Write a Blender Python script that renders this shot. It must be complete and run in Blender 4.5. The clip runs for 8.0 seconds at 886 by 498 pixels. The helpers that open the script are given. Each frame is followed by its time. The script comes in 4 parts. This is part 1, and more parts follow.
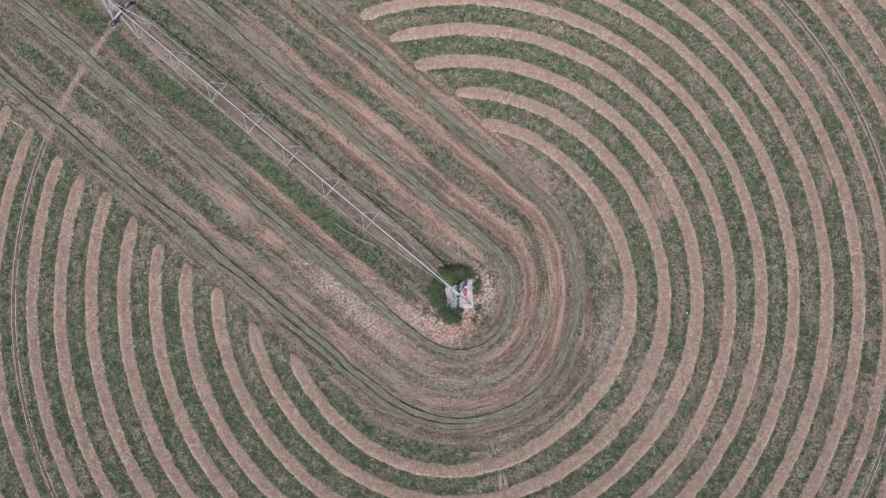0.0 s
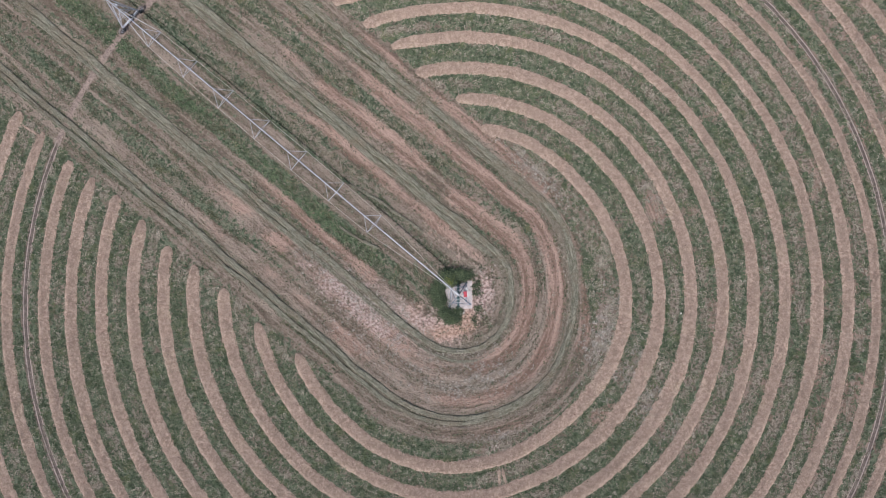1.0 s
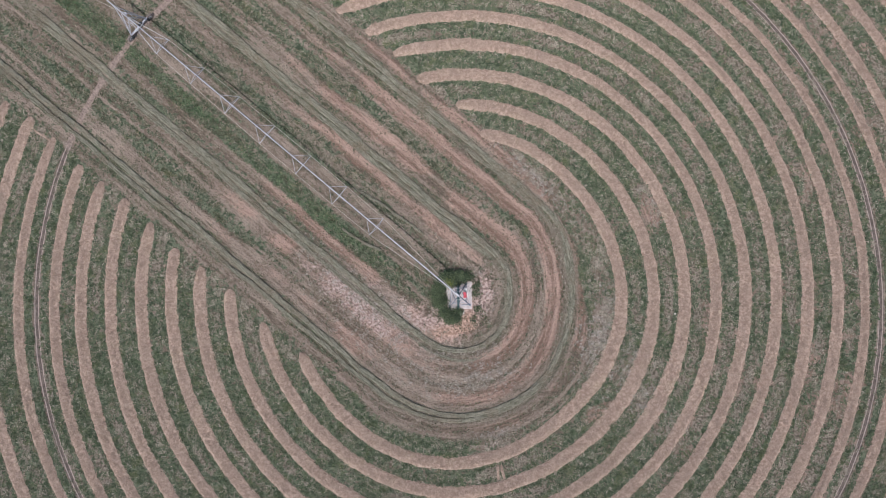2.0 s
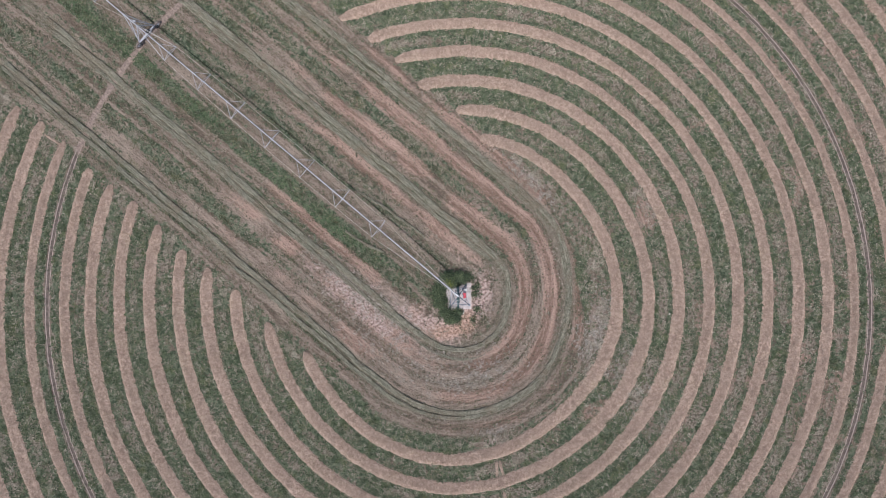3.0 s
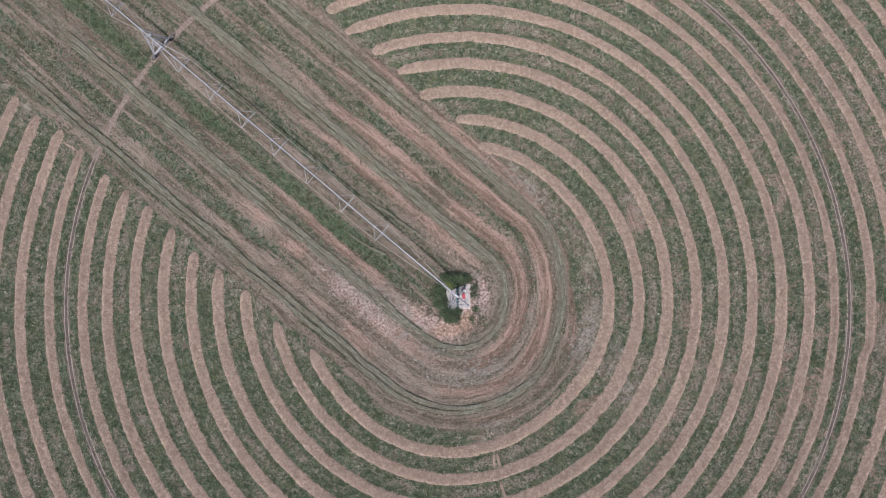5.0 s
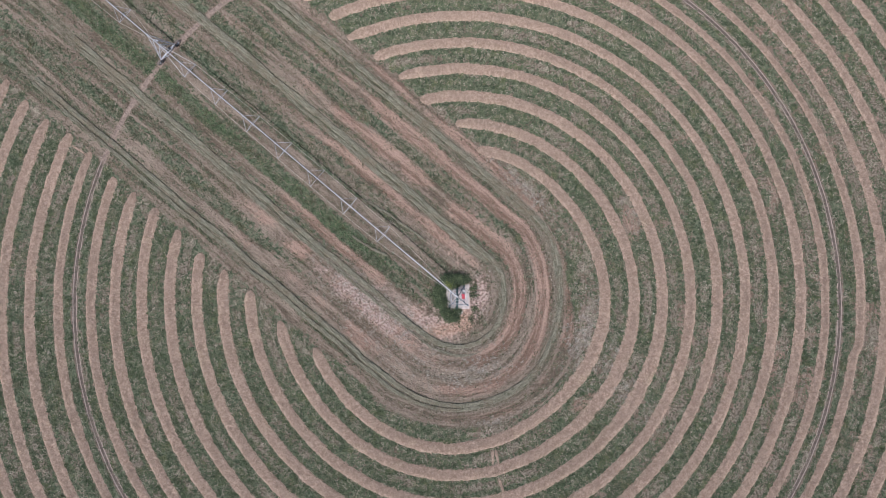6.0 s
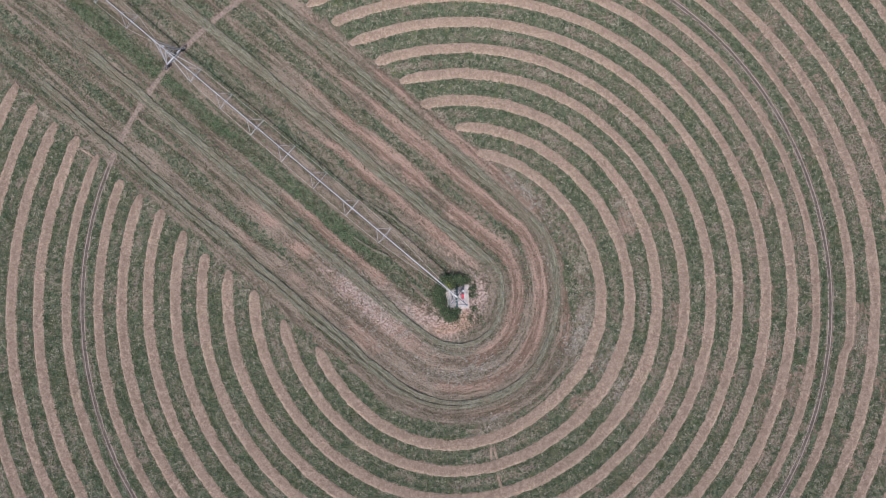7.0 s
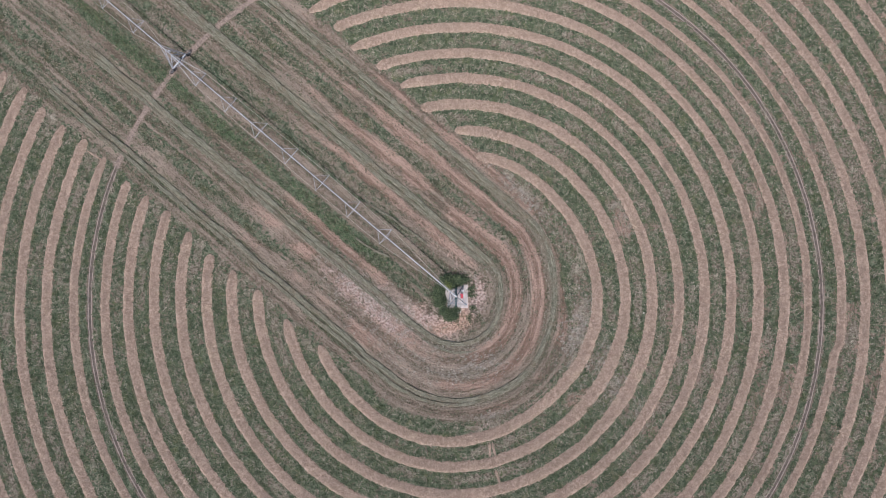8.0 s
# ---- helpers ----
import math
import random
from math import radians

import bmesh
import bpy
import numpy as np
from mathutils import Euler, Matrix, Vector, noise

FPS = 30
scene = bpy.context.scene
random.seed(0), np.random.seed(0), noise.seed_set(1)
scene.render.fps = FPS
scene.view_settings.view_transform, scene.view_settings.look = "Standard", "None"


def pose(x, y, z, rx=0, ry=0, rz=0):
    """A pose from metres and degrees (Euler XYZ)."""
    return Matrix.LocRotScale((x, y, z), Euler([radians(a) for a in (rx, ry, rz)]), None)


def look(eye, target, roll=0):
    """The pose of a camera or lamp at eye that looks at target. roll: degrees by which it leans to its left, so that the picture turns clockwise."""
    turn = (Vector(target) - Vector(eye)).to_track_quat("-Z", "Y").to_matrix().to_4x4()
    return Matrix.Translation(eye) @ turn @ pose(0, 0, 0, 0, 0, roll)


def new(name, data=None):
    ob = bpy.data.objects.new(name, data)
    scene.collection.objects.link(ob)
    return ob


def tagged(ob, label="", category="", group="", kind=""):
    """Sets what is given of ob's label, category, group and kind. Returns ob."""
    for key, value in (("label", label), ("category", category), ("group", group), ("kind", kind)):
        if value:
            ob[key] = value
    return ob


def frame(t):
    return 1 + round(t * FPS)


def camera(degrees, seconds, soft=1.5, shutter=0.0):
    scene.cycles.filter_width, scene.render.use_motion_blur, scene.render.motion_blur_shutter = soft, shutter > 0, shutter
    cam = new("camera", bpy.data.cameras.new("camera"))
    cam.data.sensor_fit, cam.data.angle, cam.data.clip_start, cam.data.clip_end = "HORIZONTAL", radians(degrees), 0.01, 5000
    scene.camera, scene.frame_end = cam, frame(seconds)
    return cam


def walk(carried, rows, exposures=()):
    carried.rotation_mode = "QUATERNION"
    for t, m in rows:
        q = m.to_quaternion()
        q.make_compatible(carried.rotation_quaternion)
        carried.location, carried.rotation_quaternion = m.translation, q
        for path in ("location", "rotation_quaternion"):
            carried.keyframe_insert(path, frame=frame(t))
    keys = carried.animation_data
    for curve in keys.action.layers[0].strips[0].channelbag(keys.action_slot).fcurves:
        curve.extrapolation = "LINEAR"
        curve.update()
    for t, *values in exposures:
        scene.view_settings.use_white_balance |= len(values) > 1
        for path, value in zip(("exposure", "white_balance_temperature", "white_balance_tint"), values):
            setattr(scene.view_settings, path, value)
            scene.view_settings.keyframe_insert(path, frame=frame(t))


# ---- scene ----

# ---------------------------------------------------------------- camera
cam = camera(71.4, 8.0, soft=0.5)
PATH = [
    (0.0, -1.549, 1.823, 72.117, 2.678, 0.140, -0.856),
    (1.0, -1.606, 1.947, 74.104, 2.706, 0.138, -0.839),
    (2.0, -1.659, 2.064, 76.097, 2.724, 0.129, -0.817),
    (3.0, -1.710, 2.176, 78.087, 2.733, 0.113, -0.790),
    (4.0, -1.759, 2.282, 80.069, 2.732, 0.089, -0.756),
    (5.0, -1.805, 2.382, 82.034, 2.721, 0.058, -0.718),
    (6.0, -1.848, 2.477, 83.976, 2.700, 0.020, -0.674),
    (7.0, -1.888, 2.565, 85.889, 2.670, -0.026, -0.624),
    (8.0, -1.926, 2.648, 87.766, 2.631, -0.079, -0.569),
]
walk(cam, [(t, pose(x, y, z, rx, ry, rz)) for t, x, y, z, rx, ry, rz in PATH], exposures=[(0.0, 0.0), (8.0, 0.0)])

# ---------------------------------------------------------------- sky and sun
SUN_ELEV, SUN_AZ = 62.0, 185.0      # degrees; azimuth clockwise from +y
world = bpy.data.worlds.new("hazy_sky")
scene.world = world
world.use_nodes = True
wn = world.node_tree.nodes
sky = wn.new("ShaderNodeTexSky")
sky.sky_type, sky.sun_disc = "NISHITA", False
sky.sun_elevation, sky.sun_rotation = radians(SUN_ELEV), radians(SUN_AZ)
sky.air_density, sky.dust_density, sky.ozone_density = 1.0, 3.0, 1.0
world.node_tree.links.new(sky.outputs[0], wn["Background"].inputs[0])
wn["Background"].inputs[1].default_value = 0.10
lamp = bpy.data.lights.new("sun", "SUN")
lamp.energy, lamp.angle, lamp.color = 2.68, radians(0.8), (1.0, 0.96, 0.965)
sun = new("sun", lamp)
ce, se = math.cos(radians(SUN_ELEV)), math.sin(radians(SUN_ELEV))
to_sun = Vector((ce * math.sin(radians(SUN_AZ)), ce * math.cos(radians(SUN_AZ)), se))
sun.matrix_world = look(to_sun * 200, (0, 0, 0))

# ---------------------------------------------------------------- plan of the field
ARM = np.array([-0.7568, 0.6537])            # direction of the irrigation arm, from the pivot at the origin
SIDE = np.array([0.6537, 0.7568])            # to the arm's right
TOWER_AT, SPAN = 51.9, 51.9
TRACK_R = 52.0
FINE = (-70.0, 68.0, -36.0, 52.0)
rings = [20.17, 23.88, 27.7, 31.56, 35.22, 38.97, 42.7, 46.51, 49.85, 54.15, 57.99, 61.75, 65.5, 69.2, 72.9]
# slow sway of the mown rings round the pivot: cosine and sine of each order, and how they change from ring to ring
SWAY = (((0.1, 0.15, -0.17), (0.06, 0.02, -0.06)), ((0.09, -0.15, -0.01), (0.14, 0.14, -0.09)),
        ((-0.06, 0.03, 0.04), (0.19, -0.02, -0.15)), ((0.04, -0.03, 0.15), (-0.04, 0.11, -0.04)))
OWN_SWAY = {0: (-0.13, -0.02, -0.13, 0.22), 6: (0.0, 0.03, 0.15, -0.07), 8: (0.04, -0.13, -0.04, -0.11), 9: (0.09, 0.3, 0.13, -0.03)}
rng = np.random.default_rng(7)


def vnoise(x, y, seed):
    """Smooth value noise between 0 and 1 over arrays of places, with cells of one metre."""
    xi, yi = np.floor(x).astype(np.int64), np.floor(y).astype(np.int64)
    fx, fy = x - xi, y - yi
    fx, fy = fx * fx * (3 - 2 * fx), fy * fy * (3 - 2 * fy)

    def lattice(i, j):
        h = (i * 374761393 + j * 668265263 + seed * 982451653) & 0x7FFFFFFF
        h = ((h ^ (h >> 13)) * 1274126177) & 0x7FFFFFFF
        return ((h ^ (h >> 16)) & 0xFFFF) / 65535.0

    a, b = lattice(xi, yi), lattice(xi + 1, yi)
    c, d = lattice(xi, yi + 1), lattice(xi + 1, yi + 1)
    return (a * (1 - fx) + b * fx) * (1 - fy) + (c * (1 - fx) + d * fx) * fy


def fnoise(x, y, size, seed, octaves=3):
    total, amount, weight = 0.0, 0.0, 1.0
    for o in range(octaves):
        total = total + weight * vnoise(x * 2 ** o / size, y * 2 ** o / size, seed + o)
        amount, weight = amount + weight, weight * 0.5
    return total / amount


def smooth(a, b, v):
    k = np.clip((v - a) / (b - a), 0, 1)
    return k * k * (3 - 2 * k)


def blob(x, y, cx, cy, rx, ry, turn=0.0):
    c, s = math.cos(radians(turn)), math.sin(radians(turn))
    u, v = (x - cx) * c + (y - cy) * s, -(x - cx) * s + (y - cy) * c
    return np.exp(-((u / rx) ** 2 + (v / ry) ** 2))


def ring_shift(theta, k):
    """How far a ring of mown hay strays from its circle."""
    q = (min(k, 10) - 4.5) / 4.5
    out = 0.02 * np.sin(23 * theta + 1.3 * k) + 0.015 * np.sin(41 * theta + 2.1 * k)
    for m, (c, w) in enumerate(SWAY, 1):
        out = out + (c[0] + c[1] * q + c[2] * q * q) * np.cos(m * theta) + (w[0] + w[1] * q + w[2] * q * q) * np.sin(m * theta)
    a, b, c, w = OWN_SWAY.get(k, (0, 0, 0, 0))
    out = out + a * np.cos(theta) + b * np.sin(theta) + c * np.cos(2 * theta) + w * np.sin(2 * theta)
    if k == 9:                                # the mower set in again here, half a width further out
        out = out + 0.30 * np.tanh((theta + 0.150) * 90) * np.exp(-((theta + 0.05) / 0.45) ** 2)
    return out


def lanes(x, y):
    """Signed distance across the arm, distance along it, radius, and the distance d that the mower's lanes keep from arm and pivot."""
    s, p, r = x * ARM[0] + y * ARM[1], x * SIDE[0] + y * SIDE[1], np.hypot(x, y)
    theta = np.arctan2(y, x)
    d = np.where(s > 0, np.abs(p), r)
    bulge = (0.5 + 0.6 * smooth(8.5, 12.5, d)) * np.exp(-((theta + 0.05) / 0.7) ** 2) * np.clip((19.5 - d) / 3.0, 0, 1) * smooth(0, 5, -s)
    return s, p, r, theta, d + bulge + 0.45 * (fnoise(x, y, 5.0, 31, 3) - 0.5)


def covers(x, y):
    """What covers the ground at arrays of places: dict of masks between 0 and 1."""
    s, p, r, theta, d = lanes(x, y)
    edge = np.where(s > 0, np.where(p > 0, 17.6, 17.2), 18.6 - 0.9 * np.exp(-((theta + 1.9) / 0.55) ** 4) - 2.3 * np.exp(-((theta - 0.35) / 0.62) ** 4))
    corridor = 1 - smooth(edge - 0.4, edge + 0.4, d + 0.9 * (fnoise(x, y, 2.2, 37, 3) - 0.5))
    # distance along the mower's lanes; patches between them are drawn out along it
    bend = ((theta - math.atan2(-SIDE[1], -SIDE[0]) + 0.5 * math.pi) % (2 * math.pi) - 0.5 * math.pi) * 14
    length = np.where(s > 0, np.where(p < 0, s, -14 * math.pi - s), -bend)
    n1, n2, n3 = fnoise(x, y, 3.0, 3), fnoise(x, y, 9.0, 11), fnoise(x, y, 1.2, 17, 2)
    n1 = np.where(corridor > 0.5, fnoise(d / 1.3, length / 6.0, 1.0, 3), n1)
    n2 = np.where(corridor > 0.5, fnoise(d / 3.5, length / 18.0, 1.0, 11), n2)
    left = (s > -4) & (p < 0)
    pink = sum(np.exp(-np.abs((d - c) / h) ** 2.6) * w for c, h, w in ((4.9, 0.85, 0.9 * smooth(-2, 4, s)), (9.0, 1.1, 1.0), (12.85, 1.05, 1.0), (16.7, 0.9, 0.6))) * corridor
    band = np.clip(pink * np.clip(0.6 + 0.7 * n1, 0, 1), 0, 1)
    pink = pink * (1 + 0.22 * np.exp(-((theta - 0.25) / 0.75) ** 2) * (s < 2))
    pink = pink * (1 - np.where(p < 0, 0.88, 0.72) * smooth(14, 40, s)) * (1 - 0.55 * np.exp(-((theta + 1.75) / 0.85) ** 2) * (s < 3)) * (0.35 + 0.95 * smooth(0.30, 0.62, fnoise(x, y, 4.5, 35, 3))) * np.clip(0.50 + 0.9 * n1, 0, 1) * np.where(left & (d > 11), np.where(d > 15, 0.5, 0.6), 1.0)
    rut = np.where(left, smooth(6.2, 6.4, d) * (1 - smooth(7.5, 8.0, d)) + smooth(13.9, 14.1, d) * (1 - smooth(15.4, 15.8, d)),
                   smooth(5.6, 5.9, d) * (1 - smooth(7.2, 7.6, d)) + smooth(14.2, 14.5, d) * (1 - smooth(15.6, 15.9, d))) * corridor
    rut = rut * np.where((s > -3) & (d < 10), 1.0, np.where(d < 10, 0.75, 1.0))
    green = np.where(corridor > 0.5, 0.68, 0.72 - 0.14 * smooth(22, 58, x)) + 0.45 * (n2 - 0.5) + 0.30 * (n1 - 0.5)
    dead0 = smooth(0.5, 0.75, n2) * corridor
    lush = np.exp(-((p + 3.25) / 0.9) ** 4) * smooth(6, 14, s) * 0.35
    # ragged green rows with pale stems between the lanes
    weedy = (np.exp(-((d - np.where(p < 0, 11.0, 10.9)) / 0.95) ** 4) + 1.0 * np.exp(-((d - 2.7) / 0.9) ** 4) * (p > 0) * smooth(6, 12, s)) * np.where(p < 0, smooth(12, 28, s), smooth(4, 17, s)) * corridor
    green = green + lush + 0.30 * weedy
    green = green * (1 - (0.88 - 0.36 * smooth(20, 40, s) * (d > 7)) * band) * (1 - 0.45 * rut) * (1 - 0.35 * dead0 * (1 - weedy))
    green = green * (1 - 0.24 * ((p > 0) & (d < 4) & (s > 0))) * (1 - 0.12 * blob(x, y, -4.5, 4.5, 8, 5, -41) * corridor)
    round_end = smooth(0, 6, -s) * corridor
    # thin dusty ground where the lanes bend in, and thicker grass further out along the arm
    dusty = np.exp(-((s - 3) / 12) ** 2) * np.exp(-((d - 9.8) / 3.4) ** 4) * (p < 0) * corridor
    green = green * (1 - 0.55 * dusty) + 0.14 * smooth(20, 34, s) * (p < 0) * (d > 11) * corridor * (1 - band)
    # thin lines that wheels and rakes left along the lanes
    line = fnoise(d / 0.42, length / 9.0, 1.0, 631, 2)
    lined = smooth(0.40, 0.60, line)
    green = np.where(corridor > 0.5, green * (0.68 + 0.60 * lined) * (1 - 0.25 * round_end) + 0.16 * round_end * (lined - 0.3), green)
    green = green * (1 - 0.25 * round_end)
    green = green + 0.22 * blob(x, y, -5.0, 4.0, 7.0, 3.0, -41) * (p < 1) + 0.13 * smooth(24, 44, s) * corridor * (1 - band) * (0.25 + lined)
    under = np.exp(-((p + 0.45) / 1.55) ** 4) * smooth(3, 8, s)
    green = green * (1 - 0.62 * under)
    # headland outside the outer lane where the mower turned
    turn_zone = (s > 0) * np.where(p > 0, smooth(15.9, 16.6, d) * (1 - smooth(17.4, 18.4, d)), smooth(15.6, 16.2, d) * (1 - smooth(17.0, 18.0, d)))
    green = green * (1 - np.where(p > 0, 0.6, 0.32) * turn_zone)
    pink = np.clip(pink + 0.3 * turn_zone * n1 * (p > 0), 0, 1)
    # bare earth and pale dead growth
    bare = 1.0 * blob(x, y, -2.6, -4.4, 3.2, 1.5, -28) + 0.9 * blob(x, y, 1.2, -3.3, 0.8, 1.2) + 0.8 * blob(x, y, -5.2, -3.6, 2.6, 1.0, -35)
    bare = bare + 1.35 * blob(x, y, -11.6, -0.9, 7.8, 2.4, -40) + 1.1 * blob(x, y, 2.9, -0.3, 1.3, 2.7) + 0.8 * blob(x, y, 0.6, -3.6, 1.6, 1.2) + 0.6 * blob(x, y, 0, 0, 2.6, 2.6)
    bare = bare + 0.45 * blob(x, y, -3.6, -2.2, 3.4, 2.2, -35) + 0.30 * blob(x, y, 0, 0, 5.5, 5.5)
    rusty = blob(x, y, -3.2, 8.6, 7.0, 1.6, -41) + 0.8 * blob(x, y, 1.2, 9.6, 5.5, 1.2, -44) + 0.7 * blob(x, y, -6.5, 15.5, 8.0, 1.0, -41)
    bare = bare + 0.5 * rusty * (p > 0)
    bare = np.clip(bare * (0.15 + 1.3 * n3), 0, 1)
    tan = np.clip(1.2 * blob(x, y, 1.1, -3.3, 1.2, 1.5) + 1.1 * blob(x, y, -1.8, -4.6, 3.4, 1.1, 8) + 0.6 * blob(x, y, -5.0, -1.2, 1.2, 2.2, -30) + rusty, 0, 1)
    dead = 1.0 * blob(x, y, 17.2, -5.4, 1.7, 4.2, -17) + 0.7 * blob(x, y, 21.2, -11.0, 1.5, 3.2, -30) + 1.0 * blob(x, y, 27, -16.5, 1.3, 2.2, -35)
    dead = dead + 1.1 * blob(x, y, 4.2, -18.3, 2.6, 0.8, 8) + 0.5 * blob(x, y, 4.4, -10.5, 3.5, 1.6, 10) + 0.6 * blob(x, y, 23.7, 11.5, 1.0, 2.4, 25)
    dead = dead + 0.8 * blob(x, y, 9.2, 14.8, 4.6, 1.1, -46) + 0.5 * blob(x, y, -13, 0.5, 7, 2.0, -38) + 0.6 * blob(x, y, 55.5, -7.5, 1.2, 2.0)
    dead = dead + 0.34 * corridor * smooth(0.42, 0.66, n2) * (1 - band) + 0.3 * blob(x, y, 43, -8, 1.2, 2.0)
    dead = dead + 0.45 * np.exp(-((p + 18.6) / 1.3) ** 2) * (s > 4) * smooth(0.35, 0.6, n1)
    rim = np.exp(-((r - 17.9) / 1.5) ** 4) * np.exp(-((theta - 0.4) / 0.75) ** 4)
    dead = dead + 0.5 * rim * smooth(0.35, 0.6, fnoise(x, y, 2.0, 39, 3))
    green = green * (1 - 0.25 * rim)
    dead = dead + 0.5 * dusty * smooth(0.3, 0.6, n1)
    pink = pink + 0.30 * dusty
    dead = dead + np.where(p > 0, 0.46, 0.30) * weedy * smooth(0.30, 0.6, n1)
    dead = np.clip(dead + 0.45 * round_end * (1 - band) * smooth(0.35, 0.6, n1), 0, 1)
    bleach = 1.2 * blob(x, y, 16.9, -4.9, 1.8, 4.6, -16) + 1.2 * blob(x, y, 19.6, -9.2, 1.0, 3.0, -30) + 1.1 * blob(x, y, 22.4, -13.2, 1.0, 2.6, -34) + 0.8 * blob(x, y, 24.4, -16.8, 0.9, 1.8, -38)
    bleach = bleach + 0.5 * blob(x, y, 3.2, 0.4, 1.2, 2.8, 10) + 0.5 * blob(x, y, -6.5, -2.5, 3.0, 1.3, -38) + 0.6 * blob(x, y, -12.5, 0.6, 7, 1.8, -38)
    bleach = bleach + 0.9 * blob(x, y, 2.4, -10.3, 4.0, 1.5, 14) + 1.0 * blob(x, y, 21.1, -9.6, 0.9, 2.6, -24) + 1.0 * blob(x, y, 4.4, -16.9, 2.2, 0.6, 8)
    bleach = bleach + 1.0 * blob(x, y, 9.2, 14.8, 4.4, 0.9, -46) + 0.9 * blob(x, y, 23.7, 11.5, 0.9, 2.2, 25) + 0.35 * dusty
    green = green * (1 - 0.55 * np.clip(bleach, 0, 1) * (1 - corridor))
    mauve = 1.2 * blob(x, y, 23.6, 10.2, 0.9, 2.2, 22) + 1.2 * blob(x, y, 17.0, -14.35, 2.0, 0.75, 38) + 0.7 * blob(x, y, 42.5, -7.4, 1.0, 1.6) + 0.7 * blob(x, y, 56.2, -7, 0.9, 2)
    worn = smooth(0.56, 0.72, fnoise(x, y, 1.9, 23, 3)) * (1 - corridor) * (0.35 + 0.5 * smooth(5, 35, x))
    mauve = np.clip(mauve + 0.7 * worn, 0, 1)
    green = green * (1 - 0.75 * np.clip(dead, 0, 1) * np.where(corridor > 0.5, 0.3, 1.0))
    track = np.exp(-((r - TRACK_R) / 0.34) ** 4)
    dead = np.clip(dead + blob(x, y, 4.45, -21.6, 0.22, 1.1, 4) + blob(x, y, 5.2, -21.5, 0.2, 1.0, 4) + blob(x, y, 5.9, -25.3, 0.2, 0.9, 6), 0, 1)
    green = green * (1 - bare) * (1 - 0.7 * mauve) * (1 - np.exp(-((r - TRACK_R) / 0.52) ** 4))
    green = green + 0.35 * np.exp(-((r - TRACK_R) / 1.2) ** 2) * (1 - np.exp(-((r - TRACK_R) / 0.52) ** 4)) * (1 - corridor)
    return dict(green=np.clip(green, 0, 1), pink=np.clip(pink + mauve * 0.8, 0, 1), rut=np.clip(rut, 0, 1), bare=bare, dead=dead, track=track, lane=d, along=length, rad=r, line=np.where(corridor > 0.3, line, 0.5), cor=corridor, band=band, tan=tan, bleach=np.clip(bleach, 0, 1), trk=np.clip(r - TRACK_R, -5, 5))


def height(x, y, c):
    z = 0.05 * (fnoise(x, y, 1.6, 51, 3) - 0.5) + 0.04 * (fnoise(x, y, 12.0, 57, 2) - 0.5)
    z = z - 0.10 * c["rut"] - 0.10 * c["track"] + 0.04 * c["green"]
    pad_flat = blob(x, y, 0.2, 0, 2.4, 2.4)
    return z * (1 - np.clip(pad_flat * 1.3, 0, 1))


